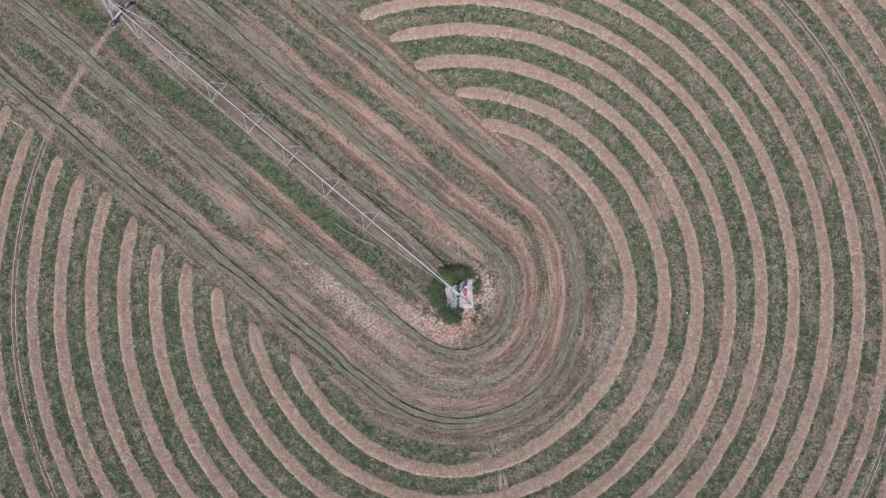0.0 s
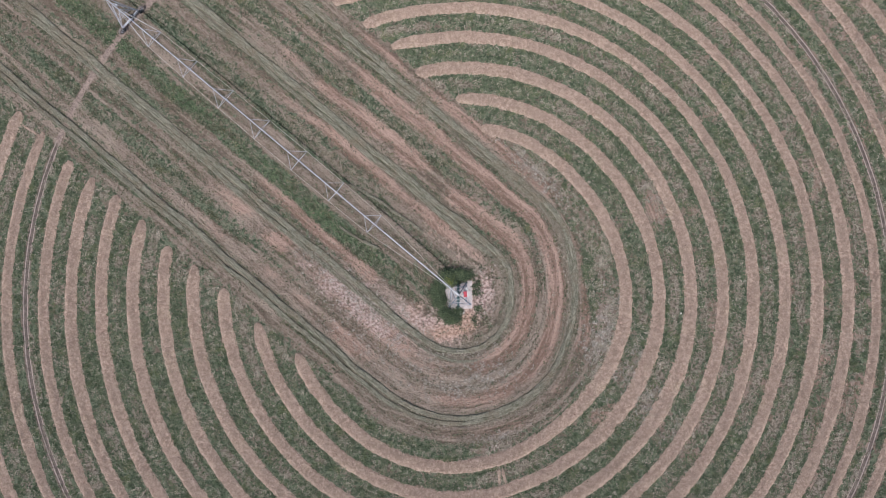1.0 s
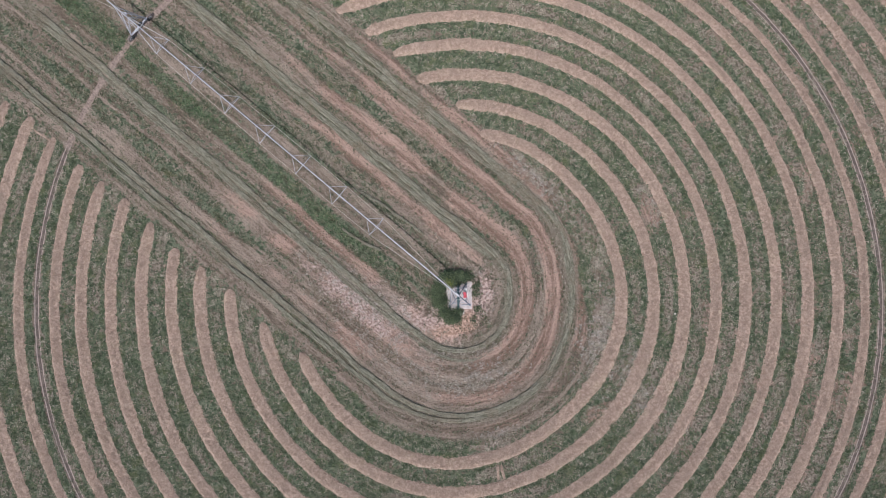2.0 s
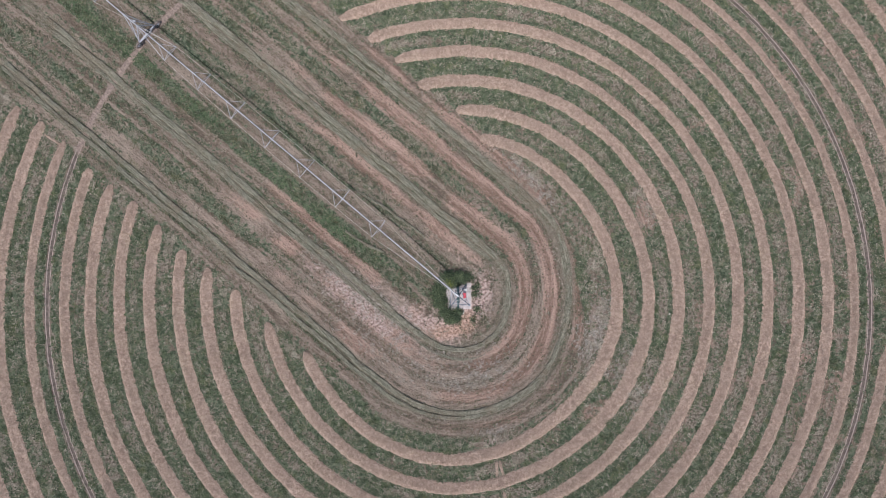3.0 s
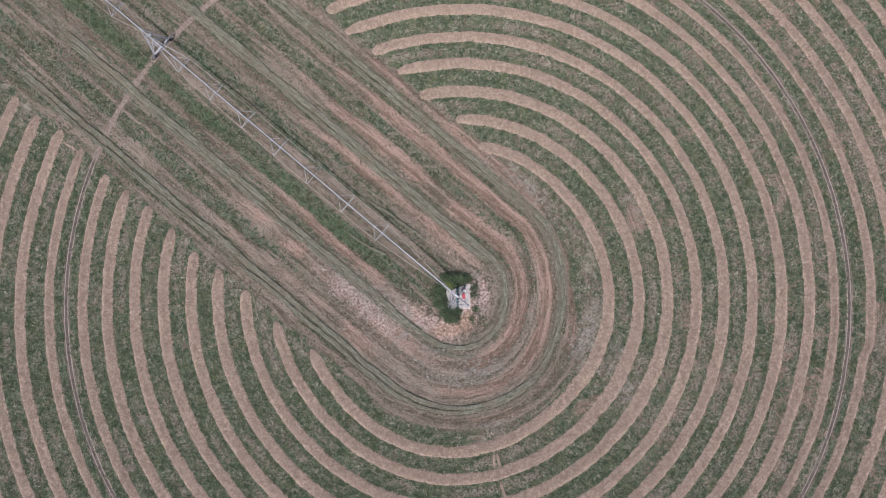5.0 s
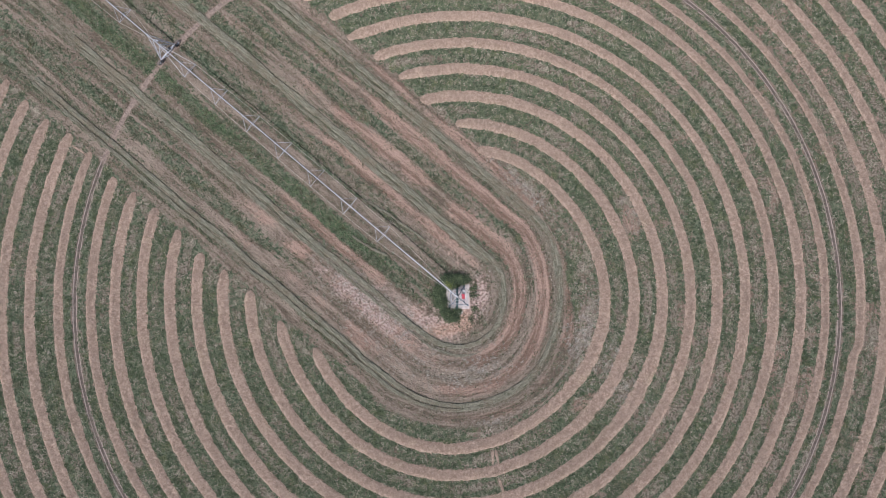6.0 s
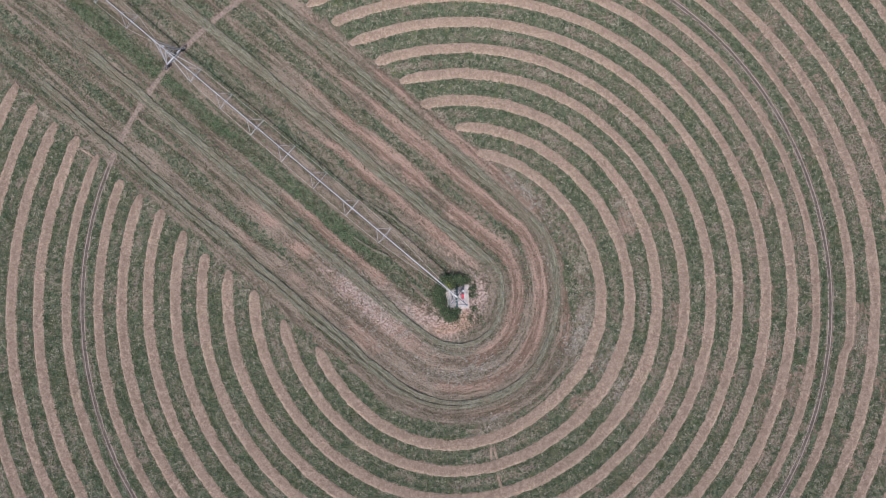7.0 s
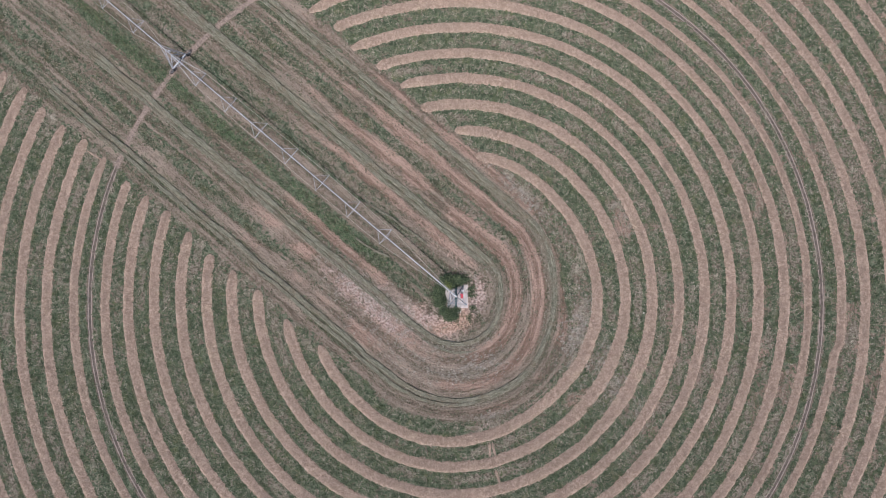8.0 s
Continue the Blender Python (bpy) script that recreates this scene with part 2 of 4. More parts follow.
# ---------------------------------------------------------------- materials
class Mat:
    """A node material with a few short ways to add nodes."""

    def __init__(self, name, rough=0.9, metal=0.0):
        self.mat = bpy.data.materials.new(name)
        self.mat.use_nodes = True
        self.nodes, self.links = self.mat.node_tree.nodes, self.mat.node_tree.links
        self.bsdf = self.nodes["Principled BSDF"]
        self.bsdf.inputs["Roughness"].default_value = rough
        self.bsdf.inputs["Metallic"].default_value = metal
        self.bsdf.inputs["Specular IOR Level"].default_value = 0.25
        self.bsdf.inputs["Diffuse Roughness"].default_value = 0.6 if rough > 0.65 else 0.0
        self.pos = self.nodes.new("ShaderNodeTexCoord").outputs["Object"]

    def put(self, socket, value):
        if isinstance(value, bpy.types.NodeSocket):
            self.links.new(value, socket)
        elif isinstance(value, tuple) and len(value) == 3 and socket.type == "RGBA":
            socket.default_value = (*value, 1)
        else:
            socket.default_value = value

    def noise(self, scale, detail=4.0, rough=0.6, vector=None, distortion=0.0):
        n = self.nodes.new("ShaderNodeTexNoise")
        n.inputs["Scale"].default_value, n.inputs["Detail"].default_value = scale, detail
        n.inputs["Roughness"].default_value, n.inputs["Distortion"].default_value = rough, distortion
        self.links.new(vector or self.pos, n.inputs["Vector"])
        return n.outputs["Fac"]

    def attr(self, name):
        n = self.nodes.new("ShaderNodeAttribute")
        n.attribute_name = name
        return n.outputs["Fac"]

    def math(self, op, a, b=0.0, c=0.0):
        n = self.nodes.new("ShaderNodeMath")
        n.operation = op
        for i, v in enumerate((a, b, c)):
            self.put(n.inputs[i], v)
        return n.outputs[0]

    def step(self, value, low, high):
        n = self.nodes.new("ShaderNodeMapRange")
        n.interpolation_type = "SMOOTHSTEP"
        for i, v in enumerate((value, low, high)):
            self.put(n.inputs[i], v)
        return n.outputs[0]

    def mix(self, fac, a, b):
        n = self.nodes.new("ShaderNodeMix")
        n.data_type = "RGBA"
        self.put(n.inputs["Factor"], fac)
        self.put(n.inputs["A"], a)
        self.put(n.inputs["B"], b)
        return n.outputs["Result"]

    def combine(self, x, y, z=0.0):
        n = self.nodes.new("ShaderNodeCombineXYZ")
        for i, v in enumerate((x, y, z)):
            self.put(n.inputs[i], v)
        return n.outputs[0]

    def island(self):
        return self.nodes.new("ShaderNodeNewGeometry").outputs["Random Per Island"]

    def bump(self, heights, strength=0.5, distance=0.05):
        n = self.nodes.new("ShaderNodeBump")
        n.inputs["Strength"].default_value, n.inputs["Distance"].default_value = strength, distance
        self.links.new(heights, n.inputs["Height"])
        self.links.new(n.outputs[0], self.bsdf.inputs["Normal"])

    def colour(self, value):
        self.put(self.bsdf.inputs["Base Color"], value)
        return self.mat


def plain(name, colour, rough=0.6, metal=0.0, vary=0.25, scale=3.0):
    """A surface of one colour, with mottling and fine grain."""
    m = Mat(name, rough, metal)
    dark = tuple(c * (1 - vary) for c in colour)
    light = tuple(min(1, c * (1 + vary * 0.6)) for c in colour)
    grain = m.math("ADD", m.math("MULTIPLY", m.noise(scale, 5), 0.6), m.math("MULTIPLY", m.noise(scale * 14, 3), 0.4))
    m.bump(m.noise(scale * 12, 3), 0.25, 0.01)
    return m.colour(m.mix(m.step(grain, 0.35, 0.65), dark, light))


def ground_material():
    m = Mat("field_soil_and_growth", 0.95)
    fine, speck, broad = m.noise(3.3, 2, 0.6), m.noise(1.7, 4, 0.7), m.noise(0.22, 3)
    lanewise = m.combine(m.math("MULTIPLY", m.attr("lane"), 3.6), m.math("MULTIPLY", m.attr("along"), 0.40), 0.0)
    streak = m.noise(1.0, 4, 0.65, lanewise)
    wide_lane = m.combine(m.math("MULTIPLY", m.attr("lane"), 1.7), m.math("MULTIPLY", m.attr("along"), 0.16), 4.0)
    row = m.noise(1.0, 3, 0.6, wide_lane)
    worn = m.math("ADD", m.math("ADD", m.math("MULTIPLY", m.math("SUBTRACT", 1.0, m.attr("line")), 0.25), m.math("ADD", m.math("MULTIPLY", streak, 0.34), m.math("MULTIPLY", row, 0.18))), m.math("MULTIPLY", fine, 0.23))
    soil = m.mix(m.step(worn, 0.43, 0.57), (0.138, 0.109, 0.084), (0.335, 0.274, 0.228))
    soil = m.mix(m.step(broad, 0.4, 0.7), soil, m.mix(m.step(speck, 0.38, 0.62), (0.155, 0.123, 0.097), (0.31, 0.252, 0.211)))
    pink = m.mix(m.step(worn, 0.39, 0.62), (0.206, 0.139, 0.110), (0.455, 0.328, 0.272))
    col = m.mix(m.step(m.math("ADD", m.attr("pink"), m.math("MULTIPLY", m.math("SUBTRACT", speck, 0.5), 0.9)), 0.2, 0.7), soil, pink)
    bare = m.mix(m.step(fine, 0.36, 0.62), (0.28, 0.20, 0.18), (0.57, 0.455, 0.415))
    bare = m.mix(m.attr("tan"), bare, m.mix(m.step(fine, 0.32, 0.66), (0.33, 0.215, 0.165), (0.57, 0.41, 0.335)))
    col = m.mix(m.step(m.math("ADD", m.attr("bare"), m.math("MULTIPLY", m.math("SUBTRACT", speck, 0.5), 2.4)), 0.25, 0.9), col, bare)
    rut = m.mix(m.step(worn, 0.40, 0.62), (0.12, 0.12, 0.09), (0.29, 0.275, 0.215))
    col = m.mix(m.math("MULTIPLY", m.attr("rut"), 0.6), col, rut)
    leaf = m.mix(m.step(m.math("ADD", m.math("MULTIPLY", fine, 0.5), m.math("MULTIPLY", m.noise(1.3, 3, 0.6), 0.5)), 0.41, 0.60), (0.056, 0.080, 0.050), (0.178, 0.202, 0.140))
    col = m.mix(m.step(m.math("ADD", m.attr("green"), m.math("MULTIPLY", m.math("SUBTRACT", speck, 0.5), 2.0)), 0.36, 0.66), col, leaf)
    litter = m.mix(m.step(fine, 0.36, 0.62), (0.12, 0.105, 0.08), (0.29, 0.25, 0.205))
    col = m.mix(m.step(m.math("ADD", m.attr("grey"), m.math("MULTIPLY", m.math("SUBTRACT", speck, 0.5), 1.6)), 0.40, 0.80), col, litter)
    pale = m.mix(m.step(fine, 0.4, 0.6), (0.25, 0.22, 0.185), (0.54, 0.49, 0.435))
    col = m.mix(m.step(m.math("ADD", m.math("MULTIPLY", m.attr("dead"), 0.65), m.math("MULTIPLY", m.math("SUBTRACT", m.noise(4.6, 3, 0.7), 0.5), 2.2)), 0.55, 0.85), col, pale)
    # wheel track of the drive tower
    far = m.math("ABSOLUTE", m.math("ADD", m.attr("trk"), m.math("MULTIPLY", m.math("SUBTRACT", m.noise(0.5, 3), 0.5), 0.16)))
    groove = m.step(m.math("ABSOLUTE", m.math("SUBTRACT", far, 0.23)), 0.085, 0.03)
    path = m.mix(m.step(fine, 0.3, 0.7), (0.115, 0.094, 0.083), (0.21, 0.172, 0.156))
    path = m.mix(m.attr("rutline"), path, m.mix(m.step(fine, 0.3, 0.7), (0.25, 0.197, 0.17), (0.385, 0.308, 0.27)))
    path = m.mix(m.math("MULTIPLY", m.math("MULTIPLY", groove, 0.85), m.math("SUBTRACT", 1.0, m.attr("rutline"))), path, (0.46, 0.385, 0.35))
    fade = m.math("SUBTRACT", 1.0, m.math("MULTIPLY", m.attr("rut"), 0.25))
    col = m.mix(m.math("MULTIPLY", m.step(m.math("ADD", far, m.math("MULTIPLY", m.math("SUBTRACT", fine, 0.5), 0.16)), 0.36, 0.31), fade), col, path)
    rough = m.math("ADD", m.math("ADD", fine, m.math("MULTIPLY", speck, 0.6)), m.math("MULTIPLY", streak, m.attr("rutline")))
    m.bump(rough, 0.9, 0.22)
    return m.colour(col)


def hay_material():
    m = Mat("sun_dried_hay", 0.85)
    fine, mid, broad = m.noise(3.3, 2, 0.6), m.noise(1.7, 3, 0.6), m.noise(0.12, 3)
    col = m.mix(m.step(fine, 0.39, 0.61), (0.375, 0.28, 0.225), (0.555, 0.43, 0.354))
    # rosy and straw-yellow patches; the shade in pits between the bunches is painted dark
    col = m.mix(m.math("MULTIPLY", m.step(m.noise(0.9, 3, 0.65), 0.50, 0.68), 0.38), col, m.mix(m.step(fine, 0.38, 0.62), (0.29, 0.185, 0.15), (0.57, 0.405, 0.335)))
    col = m.mix(m.math("MULTIPLY", m.step(m.noise(0.33, 3, 0.6), 0.52, 0.70), 0.35), col, m.mix(m.step(fine, 0.38, 0.62), (0.32, 0.255, 0.175), (0.56, 0.465, 0.335)))
    col = m.mix(m.math("MULTIPLY", m.step(mid, 0.54, 0.66), 0.22), col, (0.28, 0.20, 0.16))
    col = m.mix(m.math("MULTIPLY", m.step(broad, 0.4, 0.7), 0.35), col, (0.41, 0.315, 0.262))
    m.bump(m.math("ADD", fine, m.math("MULTIPLY", mid, 1.5)), 0.85, 0.20)
    return m.colour(col)


def tuft_material(name, dark, light, dry, share, olive=None, patchy=1.0):
    m = Mat(name, 0.7)
    own = m.island()
    shade = m.math("ADD", m.math("MULTIPLY", m.math("FRACT", m.math("MULTIPLY", own, 7.3)), 0.3), m.math("MULTIPLY", m.step(m.noise(2.9, 2, 0.55), 0.38, 0.62), 0.7))
    col = m.mix(shade, dark, light)
    col = m.mix(m.step(own, 1 - share, 1 - share + 0.02), col, dry)
    if olive:
        col = m.mix(m.math("MULTIPLY", m.step(m.noise(0.42, 4, 0.65), 0.46, 0.66), 0.6), col, olive)
    # clumps that stand darker, paler clumps, and clumps gone brown
    clump, brown, pale = m.noise(1.25, 3, 0.6), m.noise(0.38, 3, 0.6), m.noise(1.5, 3, 0.6)
    col = m.mix(m.math("MULTIPLY", m.step(brown, 0.50, 0.72), 0.55 * patchy), col, tuple(0.35 * c + 0.65 * d for c, d in zip(light, (0.22, 0.175, 0.14))))
    col = m.mix(m.math("MULTIPLY", m.step(pale, 0.52, 0.66), 0.60 * patchy), col, tuple(0.55 * c + 0.45 * d for c, d in zip(light, dry)))
    col = m.mix(m.math("MULTIPLY", m.step(clump, 0.47, 0.60), 0.65), col, tuple(0.80 * c for c in dark))
    return m.colour(col)


M_GROUND, M_HAY = ground_material(), hay_material()


def mat_material():
    m = Mat("matted_grey_hay", 0.9)
    fine = m.noise(7.0, 4, 0.7)
    lanewise = m.combine(m.math("MULTIPLY", m.attr("lane"), 7.0), m.math("MULTIPLY", m.attr("along"), 0.8), 0.0)
    streak = m.noise(1.0, 4, 0.65, lanewise)
    worn = m.math("ADD", m.math("MULTIPLY", streak, 0.55), m.math("MULTIPLY", fine, 0.45))
    col = m.mix(m.step(worn, 0.38, 0.64), (0.115, 0.12, 0.085), (0.39, 0.375, 0.305))
    col = m.mix(m.step(m.noise(0.35, 3), 0.42, 0.68), col, m.mix(m.step(fine, 0.38, 0.62), (0.13, 0.115, 0.08), (0.31, 0.26, 0.205)))
    m.bump(m.math("ADD", fine, m.math("MULTIPLY", streak, 1.4)), 0.9, 0.10)
    return m.colour(col)


M_MAT = mat_material()
M_STRAW = tuft_material("loose_straw", (0.36, 0.27, 0.216), (0.54, 0.42, 0.348), (0.28, 0.205, 0.165), 0.10)
M_TUFT = tuft_material("green_regrowth", (0.066, 0.102, 0.058), (0.172, 0.208, 0.130), (0.42, 0.38, 0.325), 0.12, (0.15, 0.165, 0.078))
M_HEAD = tuft_material("trodden_grass", (0.055, 0.066, 0.04), (0.155, 0.162, 0.105), (0.42, 0.375, 0.315), 0.15, (0.165, 0.165, 0.08))
M_LUSH = tuft_material("lush_grass", (0.064, 0.108, 0.058), (0.165, 0.228, 0.128), (0.26, 0.26, 0.17), 0.08, None, 0.3)
M_MATTED = tuft_material("grey_straw", (0.15, 0.15, 0.11), (0.40, 0.38, 0.31), (0.09, 0.09, 0.06), 0.25)
M_DRY = tuft_material("dry_stubble", (0.29, 0.257, 0.205), (0.50, 0.452, 0.378), (0.13, 0.13, 0.08), 0.2)
M_TROD = tuft_material("trodden_stems", (0.24, 0.205, 0.165), (0.42, 0.365, 0.30), (0.12, 0.12, 0.075), 0.2)
M_BLEACH = tuft_material("bleached_stems", (0.36, 0.33, 0.295), (0.58, 0.54, 0.49), (0.22, 0.20, 0.17), 0.15)
M_LEAF = tuft_material("weed_leaves", (0.040, 0.064, 0.040), (0.132, 0.178, 0.100), (0.20, 0.24, 0.13), 0.2)
M_FRESH = tuft_material("fresh_weed_leaves", (0.09, 0.12, 0.035), (0.22, 0.26, 0.08), (0.30, 0.32, 0.12), 0.2)
M_STEM = plain("weed_stems", (0.12, 0.10, 0.06), 0.8)
M_GALV = plain("galvanised_steel", (0.56, 0.58, 0.64), 0.42, 0.3, 0.18, 2.0)
M_ROD = plain("weathered_steel_rod", (0.66, 0.62, 0.56), 0.5, 0.1, 0.2, 2.0)
M_BLUE = plain("weathered_blue_grey_steel", (0.21, 0.26, 0.32), 0.5, 0.2, 0.3, 3.0)
M_TYRE = plain("dusty_tractor_tyre", (0.25, 0.215, 0.205), 0.85, 0.0, 0.4, 4.0)
M_DARK = plain("dark_painted_metal", (0.06, 0.065, 0.07), 0.5, 0.2, 0.3, 4.0)
M_HOSE = plain("black_hose", (0.05, 0.05, 0.055), 0.6, 0.0, 0.3, 6.0)
M_TEAL = plain("blue_green_painted_steel", (0.10, 0.19, 0.19), 0.5, 0.2, 0.3, 3.0)
M_RED = plain("faded_red_paint", (0.58, 0.09, 0.12), 0.5, 0.0, 0.2, 3.0)
M_WHITE = plain("white_paint", (0.75, 0.75, 0.74), 0.5, 0.0, 0.12, 3.0)
M_SLAB = plain("dusty_concrete", (0.62, 0.565, 0.56), 0.9, 0.0, 0.32, 1.4)
M_STONE = plain("pale_stone", (0.62, 0.58, 0.54), 0.85, 0.0, 0.2, 5.0)


# ---------------------------------------------------------------- mesh helpers
def mesh_of(name, verts, faces, material, smooth_shade=False):
    me = bpy.data.meshes.new(name)
    verts, faces = np.asarray(verts, dtype=np.float32), np.asarray(faces, dtype=np.int32)
    n, k = faces.shape
    me.vertices.add(len(verts))
    me.vertices.foreach_set("co", verts.ravel())
    me.loops.add(n * k)
    me.loops.foreach_set("vertex_index", faces.ravel())
    me.polygons.add(n)
    me.polygons.foreach_set("loop_start", np.arange(n, dtype=np.int32) * k)
    me.polygons.foreach_set("loop_total", np.full(n, k, dtype=np.int32))
    me.polygons.foreach_set("use_smooth", np.full(n, smooth_shade))
    me.update(calc_edges=True)
    me.materials.append(material)
    return me


def part(name, bm, material, parent, label=""):
    me = bpy.data.meshes.new(name)
    bm.to_mesh(me)
    bm.free()
    me.materials.append(material)
    ob = new(name, me)
    ob.parent = parent
    return tagged(ob, label=label)


def tube(points, radius, sides=8, bm=None):
    """A round bar or pipe through the points."""
    bm = bm or bmesh.new()
    points = [Vector(q) for q in points]
    loops = []
    for i, q in enumerate(points):
        way = (points[min(i + 1, len(points) - 1)] - points[max(i - 1, 0)]).normalized()
        a = way.orthogonal().normalized()
        if abs(way.z) < 0.9:
            a = way.cross(Vector((0, 0, 1))).normalized()
        b = way.cross(a)
        loops.append([bm.verts.new(q + radius * (math.cos(t) * a + math.sin(t) * b)) for t in (2 * math.pi * j / sides for j in range(sides))])
    for one, two in zip(loops, loops[1:]):
        for j in range(sides):
            bm.faces.new((one[j], one[(j + 1) % sides], two[(j + 1) % sides], two[j]))
    bm.faces.new(loops[0][::-1])
    bm.faces.new(loops[-1])
    return bm


def block(sx, sy, sz, centre=(0, 0, 0), bevel=0.01, turn=0.0, bm=None):
    """A box with softened edges."""
    one = bmesh.new()
    bmesh.ops.create_cube(one, size=1, matrix=Matrix.Diagonal((sx, sy, sz, 1)))
    if bevel:
        bmesh.ops.bevel(one, geom=one.edges[:], offset=bevel, segments=2, affect="EDGES")
    bmesh.ops.transform(one, matrix=Matrix.Translation(centre) @ Matrix.Rotation(radians(turn), 4, "Z"), verts=one.verts)
    if bm is None:
        return one
    me = bpy.data.meshes.new("joined")
    one.to_mesh(me)
    bm.from_mesh(me)
    one.free()
    bpy.data.meshes.remove(me)
    return bm


def ring_gap(x, y, c):
    gap = np.full(len(x), 9.0)
    th = np.arctan2(y, x)
    for k, r in enumerate(rings):
        gap = np.minimum(gap, np.abs(c["rad"] - r - ring_shift(th, k)))
    return gap


def strip_wear(x, y, c):
    """How far the regrowth between two windrows is thinned to brown litter: most along the middle and on the pivot's side, in long patches."""
    across = np.full(len(x), 9.0)
    th = np.arctan2(y, x)
    for k, r in enumerate(rings):
        a = c["rad"] - r - ring_shift(th, k)
        across = np.where((a > 0) & (a < across), a, across)
    row = smooth(0.9, 1.5, across) * (1 - smooth(2.1, 2.8, across))
    patch = 0.9 * smooth(0.43, 0.64, fnoise(x, y, 6.5, 611, 3)) + 0.25 * smooth(20, 55, x)
    return np.clip(row * patch + 0.35 * smooth(0.60, 0.74, fnoise(x, y, 2.4, 617, 3)), 0, 1) * (1 - c["cor"])


# ---------------------------------------------------------------- ground
def build_ground():
    step = 0.2
    out = [4.0 * 1.5 ** i for i in range(16)]
    xs = np.concatenate([FINE[0] - np.cumsum(out)[::-1], np.arange(FINE[0], FINE[1] + 1e-6, step), FINE[1] + np.cumsum(out)])
    ys = np.concatenate([FINE[2] - np.cumsum(out)[::-1], np.arange(FINE[2], FINE[3] + 1e-6, step), FINE[3] + np.cumsum(out)])
    gx, gy = np.meshgrid(xs, ys)
    x, y = gx.ravel(), gy.ravel()
    c = covers(x, y)
    near = (x > FINE[0]) & (x < FINE[1]) & (y > FINE[2]) & (y < FINE[3])
    z = np.where(near, height(x, y, c), 0.0)
    nx, ny = len(xs), len(ys)
    i = (np.arange(ny - 1)[:, None] * nx + np.arange(nx - 1)[None, :]).ravel()
    me = mesh_of("ground", np.stack([x, y, z], 1), np.stack([i, i + 1, i + nx + 1, i + nx], 1), M_GROUND, True)
    c["rutline"] = c["cor"]
    c["grey"] = strip_wear(x, y, c) * near
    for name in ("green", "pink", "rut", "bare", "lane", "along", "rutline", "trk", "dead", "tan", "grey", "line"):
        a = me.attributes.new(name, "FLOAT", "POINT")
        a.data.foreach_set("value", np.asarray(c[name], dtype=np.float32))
    return tagged(new("ground", me), "irrigated hay field of green regrowth, reddish soil and wheel ruts", "ground", kind="structure")


build_ground()


# ---------------------------------------------------------------- windrows of cut hay
def ring_ends(k, r):
    """Angles, counted up from the arm's right side round to its left, at which a ring of hay stops at the headland."""
    a = math.atan2(ARM[1], ARM[0])
    right = 17.9 + (0.35 * math.sin(2.3 * k))
    left = 17.6 + (0.35 * math.sin(1.7 * k + 1))
    first = math.asin(right / r) if k else 1.01
    last = math.asin(left / r) if k else 1.05
    return a - first, a - 2 * math.pi + last


